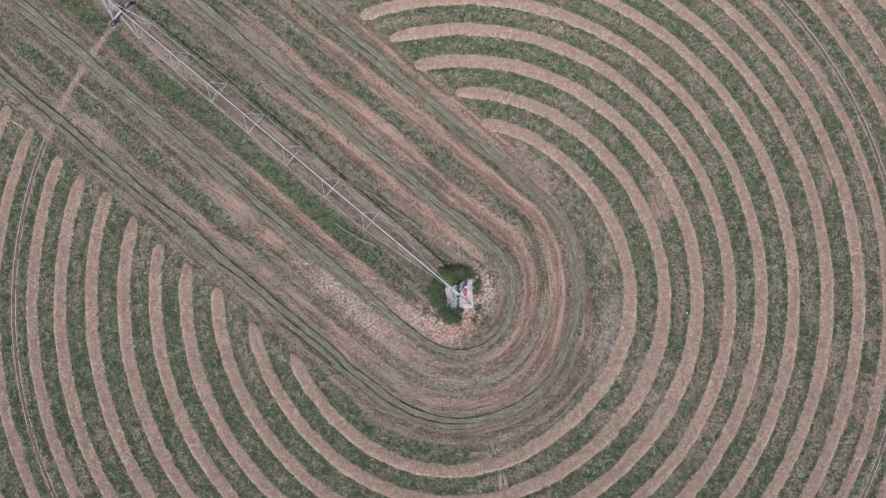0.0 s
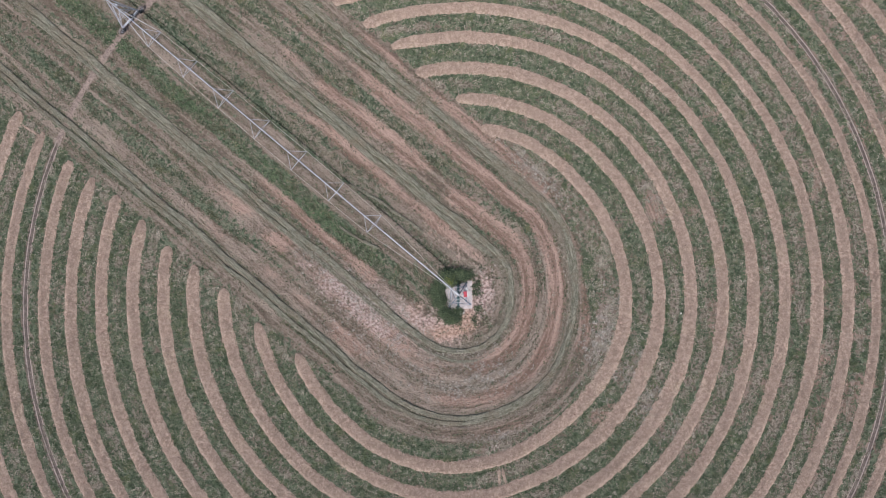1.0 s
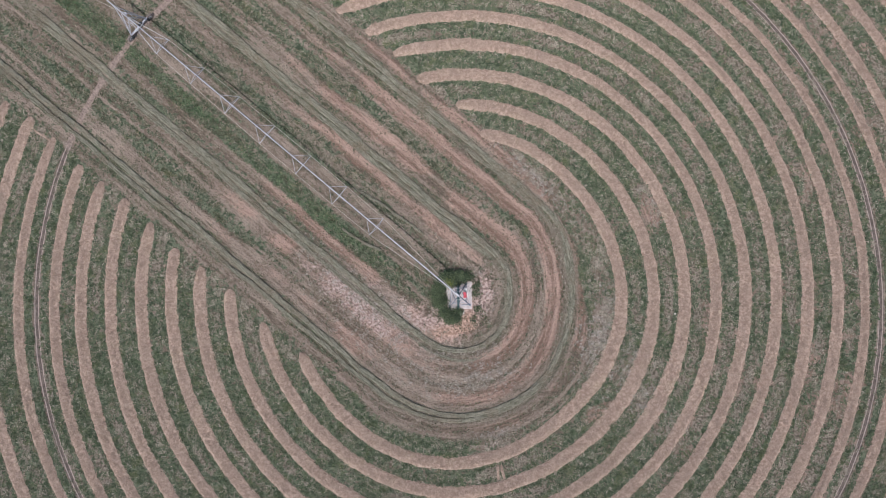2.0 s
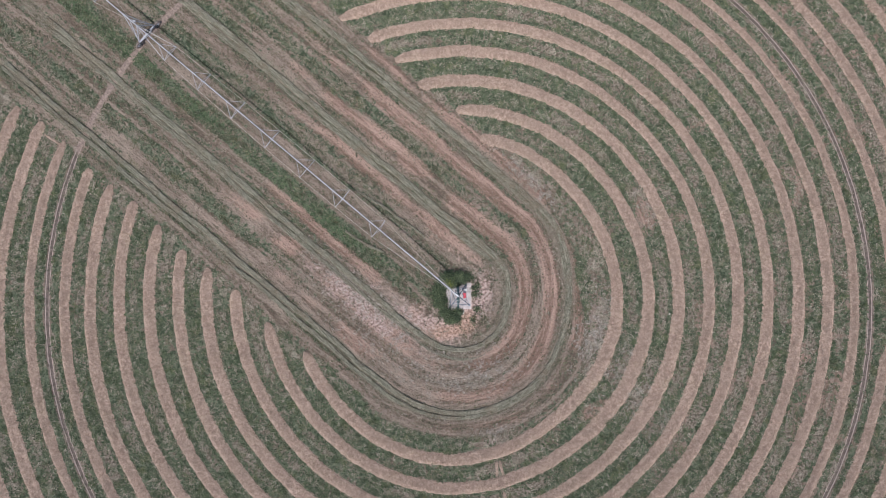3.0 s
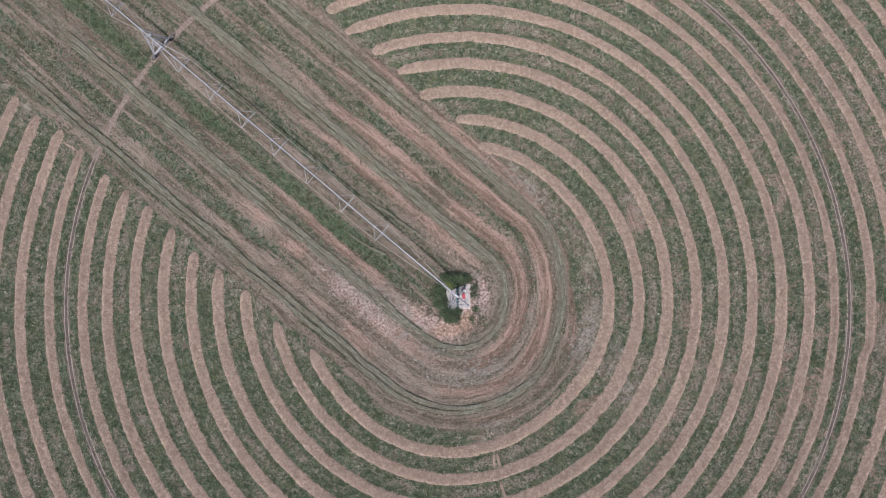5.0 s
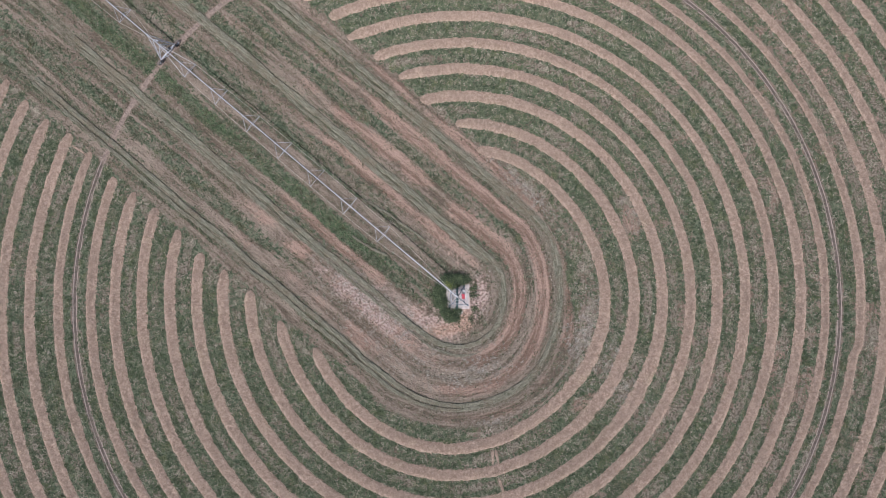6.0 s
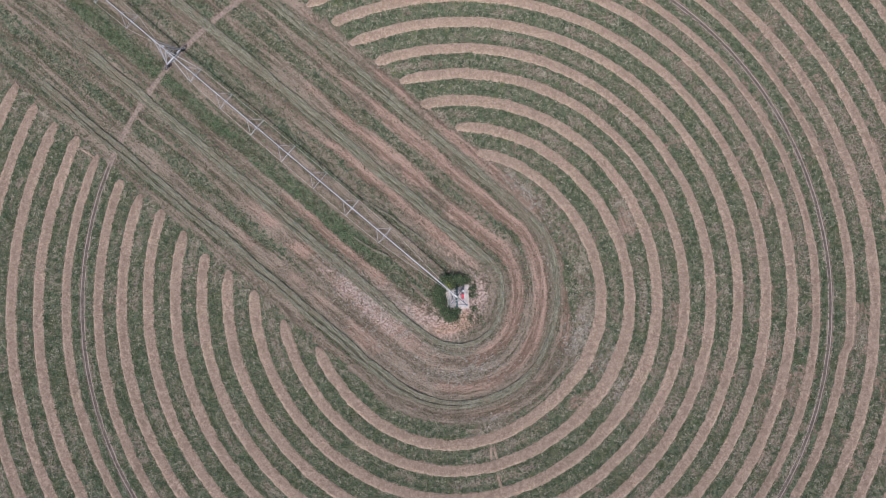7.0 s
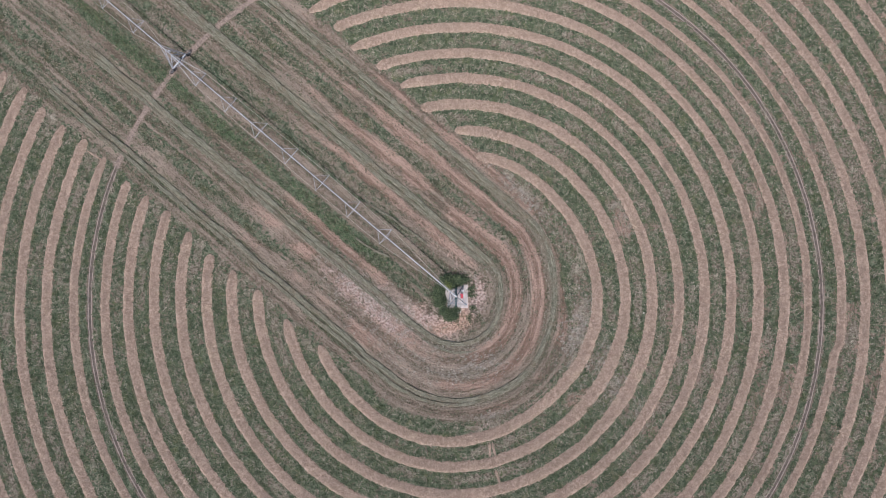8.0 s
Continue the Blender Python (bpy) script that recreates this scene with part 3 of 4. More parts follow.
def windrow(k, r):
    start, end = ring_ends(k, r)
    n = int((start - end) * r / 0.18)
    th = np.linspace(start, end, n)
    m = 11
    u = np.linspace(-1, 1, m)
    run = (start - th) * r
    centre = r + ring_shift(th, k)
    wide = {8: 0.72, 9: 0.70}.get(k, 0.83) + 0.06 * (fnoise(run, run * 0, 7.0, 60 + k, 2) - 0.5) * 2
    if k in (7, 8, 9):                        # thinner crop to the far right of the arm
        wide = wide * (1 - 0.10 * np.exp(-((th - 0.62) / 0.35) ** 2))
    if k >= 3:
        thin = np.exp(-((th - 0.72) / 0.5) ** 2)
        wide, centre = wide * (1 - 0.20 * thin), centre - 0.16 * thin
    if k < 3:                                 # heavier crop below the pivot's far side
        wide = wide * (1 + 0.30 * np.exp(-((th + 0.52) / 0.30) ** 2))
    if k == 8:
        wide = wide * (1 - 0.15 * np.exp(-((th - 0.1) / 0.5) ** 2))
    tip = np.minimum(run, run[-1] - run)
    wide = wide * (0.22 + 0.78 * np.sqrt(np.clip(tip / (1.5 + 0.7 * np.sin(2.9 * k)), 0, 1)))
    inner = wide * (1 + 0.11 * (fnoise(run, run * 0 + 5, 1.3, 80 + k, 2) - 0.5) + 0.16 * (fnoise(run, run * 0 + 5, 0.45, 180 + k, 1) - 0.5))
    outer = wide * (1 + 0.11 * (fnoise(run, run * 0 + 9, 1.3, 95 + k, 2) - 0.5) + 0.16 * (fnoise(run, run * 0 + 9, 0.45, 195 + k, 1) - 0.5))
    off = np.where(u[None, :] < 0, inner[:, None], outer[:, None]) * u[None, :]
    rad = centre[:, None] + off
    x, y = rad * np.cos(th)[:, None], rad * np.sin(th)[:, None]
    prof = np.clip(1 - np.abs(u) ** 4.5, 0, 1)[None, :]
    base = height(x.ravel(), y.ravel(), covers(x.ravel(), y.ravel())).reshape(x.shape)
    z = base - 0.05 + prof * (0.15 + 0.15 * (fnoise(x, y, 0.7, 120 + k, 3) - 0.5) + 0.08 * (fnoise(x, y, 4.0, 140, 2) - 0.5)) + 0.05 * np.sqrt(prof)
    verts = np.stack([x, y, z], 2).reshape(-1, 3)
    i = (np.arange(n - 1)[:, None] * m + np.arange(m - 1)[None, :]).ravel()
    quads = np.stack([i, i + 1, i + m + 1, i + m], 1)
    body = new("hay_windrow", mesh_of("hay_windrow", verts, quads, M_HAY, True))
    tagged(body, "long curved windrow of dry tan cut hay on green stubble", "windrow", "rings of cut hay")
    # loose straw along the back and the ragged edges
    pick = rng.random(int(run[-1] * 70))
    at = np.interp(pick, np.linspace(0, 1, n), th)
    w = np.interp(pick, np.linspace(0, 1, n), wide)
    side = np.clip(rng.normal(0, 0.52, len(at)), -1.1, 1.1)
    rr = np.interp(pick, np.linspace(0, 1, n), centre) + w * side
    px, py = rr * np.cos(at), rr * np.sin(at)
    keep = (px > FINE[0] + 3) & (px < FINE[1] - 3) & (py > FINE[2] + 3) & (py < FINE[3] - 3)
    px, py, side = px[keep], py[keep], side[keep]
    pz = 0.03 + 0.23 * np.clip(1 - np.abs(side) ** 2.6, 0, 1)
    body_straw(px, py, pz, body)


def slivers(px, py, pz, length, width, lift):
    """One narrow triangle for each place."""
    n = len(px)
    turn = rng.random(n) * 2 * math.pi
    ln, wd = length * (0.5 + rng.random(n)), width * (0.6 + 0.8 * rng.random(n))
    dx, dy = np.cos(turn), np.sin(turn)
    up = lift * (0.2 + rng.random(n))
    a = np.stack([px - dy * wd - dx * ln / 2, py + dx * wd - dy * ln / 2, pz], 1)
    b = np.stack([px + dy * wd - dx * ln / 2, py - dx * wd - dy * ln / 2, pz], 1)
    c = np.stack([px + dx * ln / 2, py + dy * ln / 2, pz + up], 1)
    return np.stack([a, b, c], 1).reshape(-1, 3), np.arange(3 * n).reshape(-1, 3)


def body_straw(px, py, pz, body):
    v, f = slivers(px, py, pz, 0.34, 0.032, 0.14)
    straw = new("loose_straw", mesh_of("loose_straw", v, f, M_STRAW))
    straw.parent = body
    tagged(straw, "ragged loose straw", kind="stuff")


for k, r in enumerate(rings):
    windrow(k, r)


# ---------------------------------------------------------------- trampled swaths of old hay beside the arm and round the pivot
def lane_line(left, right, reach, sag=0.0):
    """Places along a mower's lane: down the arm's left side, round the pivot and up its right side."""
    steps = 0.25
    a0 = math.atan2(-SIDE[1], -SIDE[0])
    n1, n2 = int(reach / steps), int(math.pi * (left + right) / 2 / steps)
    s = np.linspace(reach, 0, n1, endpoint=False)
    one = np.stack([ARM[0] * s - SIDE[0] * left, ARM[1] * s - SIDE[1] * left], 1)
    t = np.linspace(0, 1, n2, endpoint=False)
    mid = left + (right - left) * (t * t * (3 - 2 * t))
    th = a0 + t * math.pi
    wrapped = (th + math.pi) % (2 * math.pi) - math.pi
    mid = mid - (0.5 + 0.6 * smooth(8.5, 12.5, mid)) * np.exp(-((wrapped + 0.05) / 0.7) ** 2) * np.sin(math.pi * t) ** 0.5
    mid = mid + sag * np.exp(-((wrapped + 1.25) / 0.55) ** 2)
    two = np.stack([mid * np.cos(th), mid * np.sin(th)], 1)
    s = np.linspace(0, reach, n1)
    three = np.stack([ARM[0] * s + SIDE[0] * right, ARM[1] * s + SIDE[1] * right], 1)
    return np.concatenate([one, two, three])


def strand(line, half, tall, seed, gaps, bow, name, body_material, straw_material, straw_label):
    """A low ragged strand of hay along a line, with loose straw on it."""
    way = np.gradient(line, axis=0)
    way = way / np.linalg.norm(way, axis=1)[:, None]
    out = np.stack([way[:, 1], -way[:, 0]], 1)
    run = np.concatenate([[0], np.cumsum(np.linalg.norm(np.diff(line, axis=0), axis=1))])
    zero = run * 0
    m = 9
    u = np.linspace(-1, 1, m)
    stray = 0.5 * (fnoise(run, zero, 5.0, seed, 3) - 0.5)
    w0 = half * (0.75 + 0.75 * (fnoise(run, zero + 3, 0.9, seed + 9, 3) - 0.3))
    w1 = half * (0.75 + 0.75 * (fnoise(run, zero + 7, 0.9, seed + 19, 3) - 0.3))
    bend = 1 - 0.12 * np.exp(-(((run - run[-1] / 2) / max(bow, 0.01)) ** 6))
    bend = bend * smooth(0, 0.5, np.minimum(run, run[-1] - run) + 0.1)
    w0, w1 = w0 * (0.3 + 0.7 * bend), w1 * (0.3 + 0.7 * bend)
    alive = smooth(gaps - 0.10, gaps + 0.12, fnoise(run, zero + 11, 7.0, seed + 29, 2))
    off = stray[:, None] + np.where(u[None, :] < 0, w0[:, None], w1[:, None]) * u[None, :] * (0.35 + 0.65 * alive[:, None])
    x, y = line[:, 0:1] + out[:, 0:1] * off, line[:, 1:2] + out[:, 1:2] * off
    base = height(x.ravel(), y.ravel(), covers(x.ravel(), y.ravel())).reshape(x.shape)
    prof = np.clip(1 - np.abs(u) ** 12, 0, 1)[None, :]
    z = base - 0.06 + prof * (0.06 + alive[:, None] * bend[:, None] * tall * (0.55 + 0.9 * (fnoise(x, y, 0.9, seed + 39, 3) - 0.25)))
    n = len(line)
    i = (np.arange(n - 1)[:, None] * m + np.arange(m - 1)[None, :]).ravel()
    me = mesh_of(name, np.stack([x, y, z], 2).reshape(-1, 3), np.stack([i, i + m, i + m + 1, i + 1], 1), body_material, True)
    for key, value in (("lane", off + 0 * x), ("along", np.repeat(run[:, None], m, 1))):
        a = me.attributes.new(key, "FLOAT", "POINT")
        a.data.foreach_set("value", np.asarray(value, dtype=np.float32).ravel())
    body = new(name, me)
    pick = rng.integers(0, n * m, int(run[-1] * 22))
    q = np.stack([x, y, z], 2).reshape(-1, 3)[pick] + rng.normal(0, 0.05, (len(pick), 3)) * (1, 1, 0.4)
    v, f = slivers(q[:, 0], q[:, 1], q[:, 2] + 0.02, 0.40, 0.022, 0.06)
    straw = new("loose_straw", mesh_of("loose_straw", v, f, straw_material))
    straw.parent = body
    tagged(straw, straw_label, kind="stuff")
    return body


def matted_swath(left, right, half, tall, seed, reach=64.0, gaps=0.30, sag=0.0):
    ob = strand(lane_line(left, right, reach, sag), half, tall, seed, gaps, math.pi * left / 2, "matted_swath", M_MAT, M_MATTED, "tangled grey straw")
    tagged(ob, "long grey-green swath of matted old hay round the pivot", "swath", "matted swaths")


def short_line(a, b, bow=0.0):
    """Places on a slightly bowed line between two points of the ground."""
    a, b = np.array(a), np.array(b)
    n = max(6, int(np.linalg.norm(b - a) / 0.15))
    t = np.linspace(0, 1, n)[:, None]
    side = np.array([-(b - a)[1], (b - a)[0]])
    return a + (b - a) * t + side * bow * 4 * t * (1 - t)


matted_swath(6.80, 6.80, 0.44, 0.34, 201, gaps=0.12)
matted_swath(7.60, 6.05, 0.36, 0.20, 231, gaps=0.36, sag=0.9)
matted_swath(14.45, 15.35, 0.40, 0.36, 261, gaps=0.15)
matted_swath(15.35, 14.65, 0.34, 0.26, 291, gaps=0.33)

for a, b, bow, seed in (((-14.2, 8.5), (-9.3, 5.6), -0.03, 321), ((-12.6, 13.5), (-7.2, 9.7), 0.02, 341), ((-8.0, 10.1), (-4.0, 7.5), 0.03, 361)):
    ob = strand(short_line(a, b, bow), 0.17, 0.30, seed, 0.1, 0.0, "matted_swath", M_MAT, M_MATTED, "tangled grey straw")
    tagged(ob, "short ridge of matted old hay beside the irrigation arm", "swath")
for a, b, seed in (((4.4, -20.6), (4.52, -22.5), 381), ((5.03, -20.6), (5.38, -22.4), 391), ((5.3, -24.3), (6.05, -26.2), 401)):
    ob = strand(short_line(a, b), 0.21, 0.24, seed, 0.05, 0.0, "straw_trail", M_HAY, M_STRAW, "loose pale straw")
    tagged(ob, "narrow trail of spilled straw across the green strip", "straw", "spilled straw trails")
ob = strand(short_line((-52.7, 21.4), (-50.0, 19.5), 0.02), 0.16, 0.10, 411, 0.1, 0.0, "straw_trail", M_HAY, M_STRAW, "loose pale straw")
tagged(ob, "thin wisp of pale straw between two windrow ends", "straw")


# ---------------------------------------------------------------- regrowth and stubble
def tufts(px, py, pz, size, tall, blades, broad=1.0):
    """A clump of leaning leaf blades, joined at the foot, for each place."""
    n = len(px)
    verts, faces = [np.stack([px, py, pz - 0.02], 1)], []
    foot = np.arange(n)
    turn0 = rng.random(n) * 2 * math.pi
    for b in range(blades):
        turn = turn0 + 2 * math.pi * b / blades + rng.normal(0, 0.3, n)
        ln = size * (0.5 + rng.random(n))
        half = broad * (0.45 + 0.25 * rng.random(n))
        up = tall * (0.3 + rng.random(n))
        p1 = np.stack([px + ln * np.cos(turn - half), py + ln * np.sin(turn - half), pz + up], 1)
        p2 = np.stack([px + ln * np.cos(turn + half), py + ln * np.sin(turn + half), pz + up * (0.5 + 0.5 * rng.random(n))], 1)
        verts += [p1, p2]
        base = n * (1 + 2 * b)
        faces.append(np.stack([foot, base + foot, base + n + foot], 1))
    return np.concatenate(verts), np.concatenate(faces)


def scatter(count, want, within=None):
    """Places on the field kept with the chance that want gives them, tried only where within holds."""
    x = FINE[0] + 3 + rng.random(count) * (FINE[1] - FINE[0] - 6)
    y = FINE[2] + 3 + rng.random(count) * (FINE[3] - FINE[2] - 6)
    if within:
        inside = within(x, y)
        x, y = x[inside], y[inside]
    c = covers(x, y)
    keep = rng.random(len(x)) < want(x, y, c)
    x, y = x[keep], y[keep]
    c = {key: v[keep] for key, v in c.items()}
    return x, y, height(x, y, c)


def off_windrow(x, y, c):
    return np.where(c["cor"] > 0.5, 1.0, smooth(0.6, 0.85, ring_gap(x, y, c)))


def mid_strip(x, y, c):
    """More dead stems down the middle of each green strip, and fewer beside the hay."""
    return np.where(c["cor"] > 0.5, 1.0, 0.25 + 1.75 * smooth(1.15, 1.75, ring_gap(x, y, c)))


def lush_strip(x, y):
    s, p = x * ARM[0] + y * ARM[1], x * SIDE[0] + y * SIDE[1]
    return np.exp(-((p + 3.25) / 0.95) ** 4) * smooth(6, 14, s) * np.clip(3.0 * fnoise(x, y, 3.5, 41, 3) - 0.75, 0.08, 1)


px, py, pz = scatter(640000, lambda x, y, c: np.clip(1.4 * c["green"] ** 1.2 * (0.10 + 0.90 * smooth(0.40, 0.55, fnoise(x, y, 0.85, 77, 2))), 0, 1) * off_windrow(x, y, c) * (1 - c["cor"]) * (1 - 0.6 * strip_wear(x, y, c)))
v, f = tufts(px, py, pz, 0.15, 0.12, 3)
tagged(new("alfalfa_regrowth", mesh_of("alfalfa_regrowth", v, f, M_TUFT)), "low green leafy regrowth between the hay windrows", "grass", kind="stuff")
px, py, pz = scatter(420000, lambda x, y, c: lush_strip(x, y) * (1 - c["track"]) * np.clip(1.6 * fnoise(x, y, 0.7, 76, 2), 0, 1), lambda x, y: np.abs(x * SIDE[0] + y * SIDE[1] + 3.25) < 1.4)
v, f = tufts(px, py, pz, 0.13, 0.12, 3)
tagged(new("lush_grass", mesh_of("lush_grass", v, f, M_LUSH)), "brighter green grass strip beside the irrigation arm", "grass", kind="stuff")
px, py, pz = scatter(620000, lambda x, y, c: np.clip(np.clip(1.8 * c["green"] ** 1.3, 0, 1) * (0.05 + 0.95 * smooth(0.40, 0.58, fnoise(c["lane"] / 0.55, c["along"] / 1.7, 1.0, 78, 2))) + 0.35 * c["bare"] * smooth(0.60, 0.70, fnoise(x, y, 0.6, 79, 2)), 0, 1) * c["cor"])
v, f = tufts(px, py, pz, 0.095, 0.08, 3)
tagged(new("trodden_grass", mesh_of("trodden_grass", v, f, M_HEAD)), "short trodden olive grass between the wheel lanes", "grass", kind="stuff")
def dry_share(x, y, c):
    """How thickly dead stems stand among the growth."""
    want = np.clip((0.10 - 0.03 * c["cor"]) * mid_strip(x, y, c) + 0.14 * strip_wear(x, y, c) + 0.95 * c["dead"], 0, 1) * np.clip(1.2 - c["bare"] - c["track"], 0, 1)
    want = want * 1.35 * smooth(0.46, 0.60, np.where(c["cor"] > 0.5, fnoise(c["lane"] / 0.5, c["along"] / 1.5, 1.0, 99, 2), fnoise(x, y, 0.8, 99, 2))) * (1 - 0.7 * np.clip(c["pink"] + 0.6 * c["band"], 0, 1))
    return want * (1 - 0.8 * lush_strip(x, y)) * off_windrow(x, y, c)


px, py, pz = scatter(640000, dry_share)
trodden = covers(px, py)["cor"] >= 0.5
v, f = tufts(px[~trodden], py[~trodden], pz[~trodden] + 0.05, 0.17, 0.06, 3, 0.42)
tagged(new("dry_stubble", mesh_of("dry_stubble", v, f, M_DRY)), "pale dead stems scattered among the green regrowth", "stubble", kind="stuff")
v, f = tufts(px[trodden], py[trodden], pz[trodden] + 0.04, 0.14, 0.05, 3, 0.42)
tagged(new("trodden_stubble", mesh_of("trodden_stubble", v, f, M_TROD)), "trodden brownish dead stems between the wheel lanes", "stubble", kind="stuff")


px, py, pz = scatter(500000, lambda x, y, c: np.clip(c["bleach"], 0, 1) * np.clip(3.6 * fnoise(x, y, 0.6, 103, 2) - 1.35, 0, 1) * off_windrow(x, y, c), lambda x, y: (np.abs(x - 5) < 25) & (np.abs(y) < 24))
v, f = tufts(px, py, pz + 0.06, 0.12, 0.06, 4, 0.36)
tagged(new("bleached_stems", mesh_of("bleached_stems", v, f, M_BLEACH)), "patches of whitish sun-bleached dead stems on thin growth", "stubble", kind="stuff")


# ---------------------------------------------------------------- irrigation machine
def on_arm(s, p, z):
    return Vector((ARM[0] * s + SIDE[0] * p, ARM[1] * s + SIDE[1] * p, z))


def empty(name, at=(0, 0, 0)):
    ob = new(name)
    ob.empty_display_size = 0.3
    ob.location = at
    return ob


machine = tagged(empty("centre_pivot_irrigator"), "long galvanised centre-pivot irrigation machine standing across the field", "irrigator")
PIPE_Z, CROWN = 3.75, 0.75


def arch(s, s0, s1):
    k = (s - s0) / (s1 - s0)
    return PIPE_Z + CROWN * 4 * k * (1 - k)


def span(s0, s1, spreaders):
    """One arched span: pipe, spreaders, truss rods, sprinkler drops."""
    steps = 30
    part("span_pipe", tube([on_arm(s0 + (s1 - s0) * i / steps, 0, arch(s0 + (s1 - s0) * i / steps, s0, s1)) for i in range(steps + 1)], 0.076, 10), M_GALV, machine, "galvanised water pipe")
    for i in range(1, 9):
        s = s0 + (s1 - s0) * i / 9
        part("pipe_flange", tube([on_arm(s - 0.03, 0, arch(s - 0.03, s0, s1)), on_arm(s + 0.03, 0, arch(s + 0.03, s0, s1))], 0.14, 10), M_GALV, machine)
    mid, half = (s0 + s1) / 2, (s1 - s0) / 2
    low = {}
    for s in spreaders:
        k = abs(s - mid) / half
        w, drop = 1.42 - 0.45 * k * k, 1.75 - 0.55 * k * k
        z = arch(s, s0, s1)
        for sign in (-1, 1):
            low[s, sign] = on_arm(s, sign * w, z - drop)
        spreader = part("spreader", tube([low[s, -1], low[s, 1]], 0.030, 6), M_GALV, machine)
        for sign in (-1, 1):
            part("brace", tube([low[s, sign], on_arm(s + 1.25, 0, arch(s + 1.25, s0, s1) - 0.06)], 0.025, 6), M_GALV, spreader)
            part("brace", tube([low[s, sign], on_arm(s - 0.45, 0, arch(s - 0.45, s0, s1) - 0.06)], 0.025, 6), M_GALV, spreader)
    for sign in (-1, 1):
        part("end_brace", tube([low[spreaders[-1], sign], on_arm(s1 - 0.25, 0.1 * sign, arch(s1 - 0.25, s0, s1))], 0.028, 6), M_GALV, machine)
        line = [on_arm(s0 + 1.2, 0.12 * sign, arch(s0 + 1.2, s0, s1) - 0.1)] + [low[s, sign] for s in spreaders] + [on_arm(s1 - 0.9, 0.12 * sign, arch(s1 - 0.9, s0, s1) - 0.1)]
        for a, b in zip(line, line[1:]):
            part("truss_rod", tube([a, b], 0.018, 5), M_ROD, machine)
    s, n = s0 + 3.0, 0
    while s < s1 - 1.0:
        z, sign = arch(s, s0, s1), (-1) ** n
        hose = part("sprinkler_drop", tube([on_arm(s, 0, z + 0.08), on_arm(s, 0.12 * sign, z + 0.22), on_arm(s, 0.26 * sign, z + 0.10), on_arm(s, 0.28 * sign, z - 0.6), on_arm(s, 0.28 * sign, z - 1.9)], 0.016, 5), M_HOSE, machine)
        part("sprinkler_head", tube([on_arm(s, 0.28 * sign, z - 1.9), on_arm(s, 0.28 * sign, z - 2.02)], 0.05, 8), M_DARK, hose)
        s, n = s + 2.85, n + 1


def wheel(at, name="drive_wheel"):
    """A tyre with lugs on a steel rim, its axle along the arm."""
    axis = Vector((ARM[0], ARM[1], 0))
    ahead = Vector((SIDE[0], SIDE[1], 0))
    up = Vector((0, 0, 1))
    bm = bmesh.new()
    sides, prof = 28, ((0.26, -0.10), (0.40, -0.13), (0.46, -0.10), (0.485, 0.0), (0.46, 0.10), (0.40, 0.13), (0.26, 0.10))
    loops = []
    for j in range(sides):
        t = 2 * math.pi * j / sides
        ray = math.cos(t) * ahead + math.sin(t) * up
        loops.append([bm.verts.new(Vector(at) + ray * a + axis * b) for a, b in prof])
    for j in range(sides):
        one, two = loops[j], loops[(j + 1) % sides]
        for i in range(len(prof) - 1):
            bm.faces.new((one[i], one[i + 1], two[i + 1], two[i]))
    for j in range(sides):
        t = 2 * math.pi * (j + 0.5) / sides
        ray = math.cos(t) * ahead + math.sin(t) * up
        tube([Vector(at) + ray * 0.48 + axis * (0.10 if j % 2 else -0.10), Vector(at) + ray * 0.50], 0.026, 4, bm)
    tyre = part("drive_wheel", bm, M_TYRE, machine, "dust-covered lugged tractor tyre")
    part("rim", tube([Vector(at) - axis * 0.09, Vector(at) + axis * 0.08], 0.26, 20), M_GALV, tyre)
    part("hub", tube([Vector(at) - axis * 0.16, Vector(at) + axis * 0.16], 0.09, 12), M_DARK, tyre)


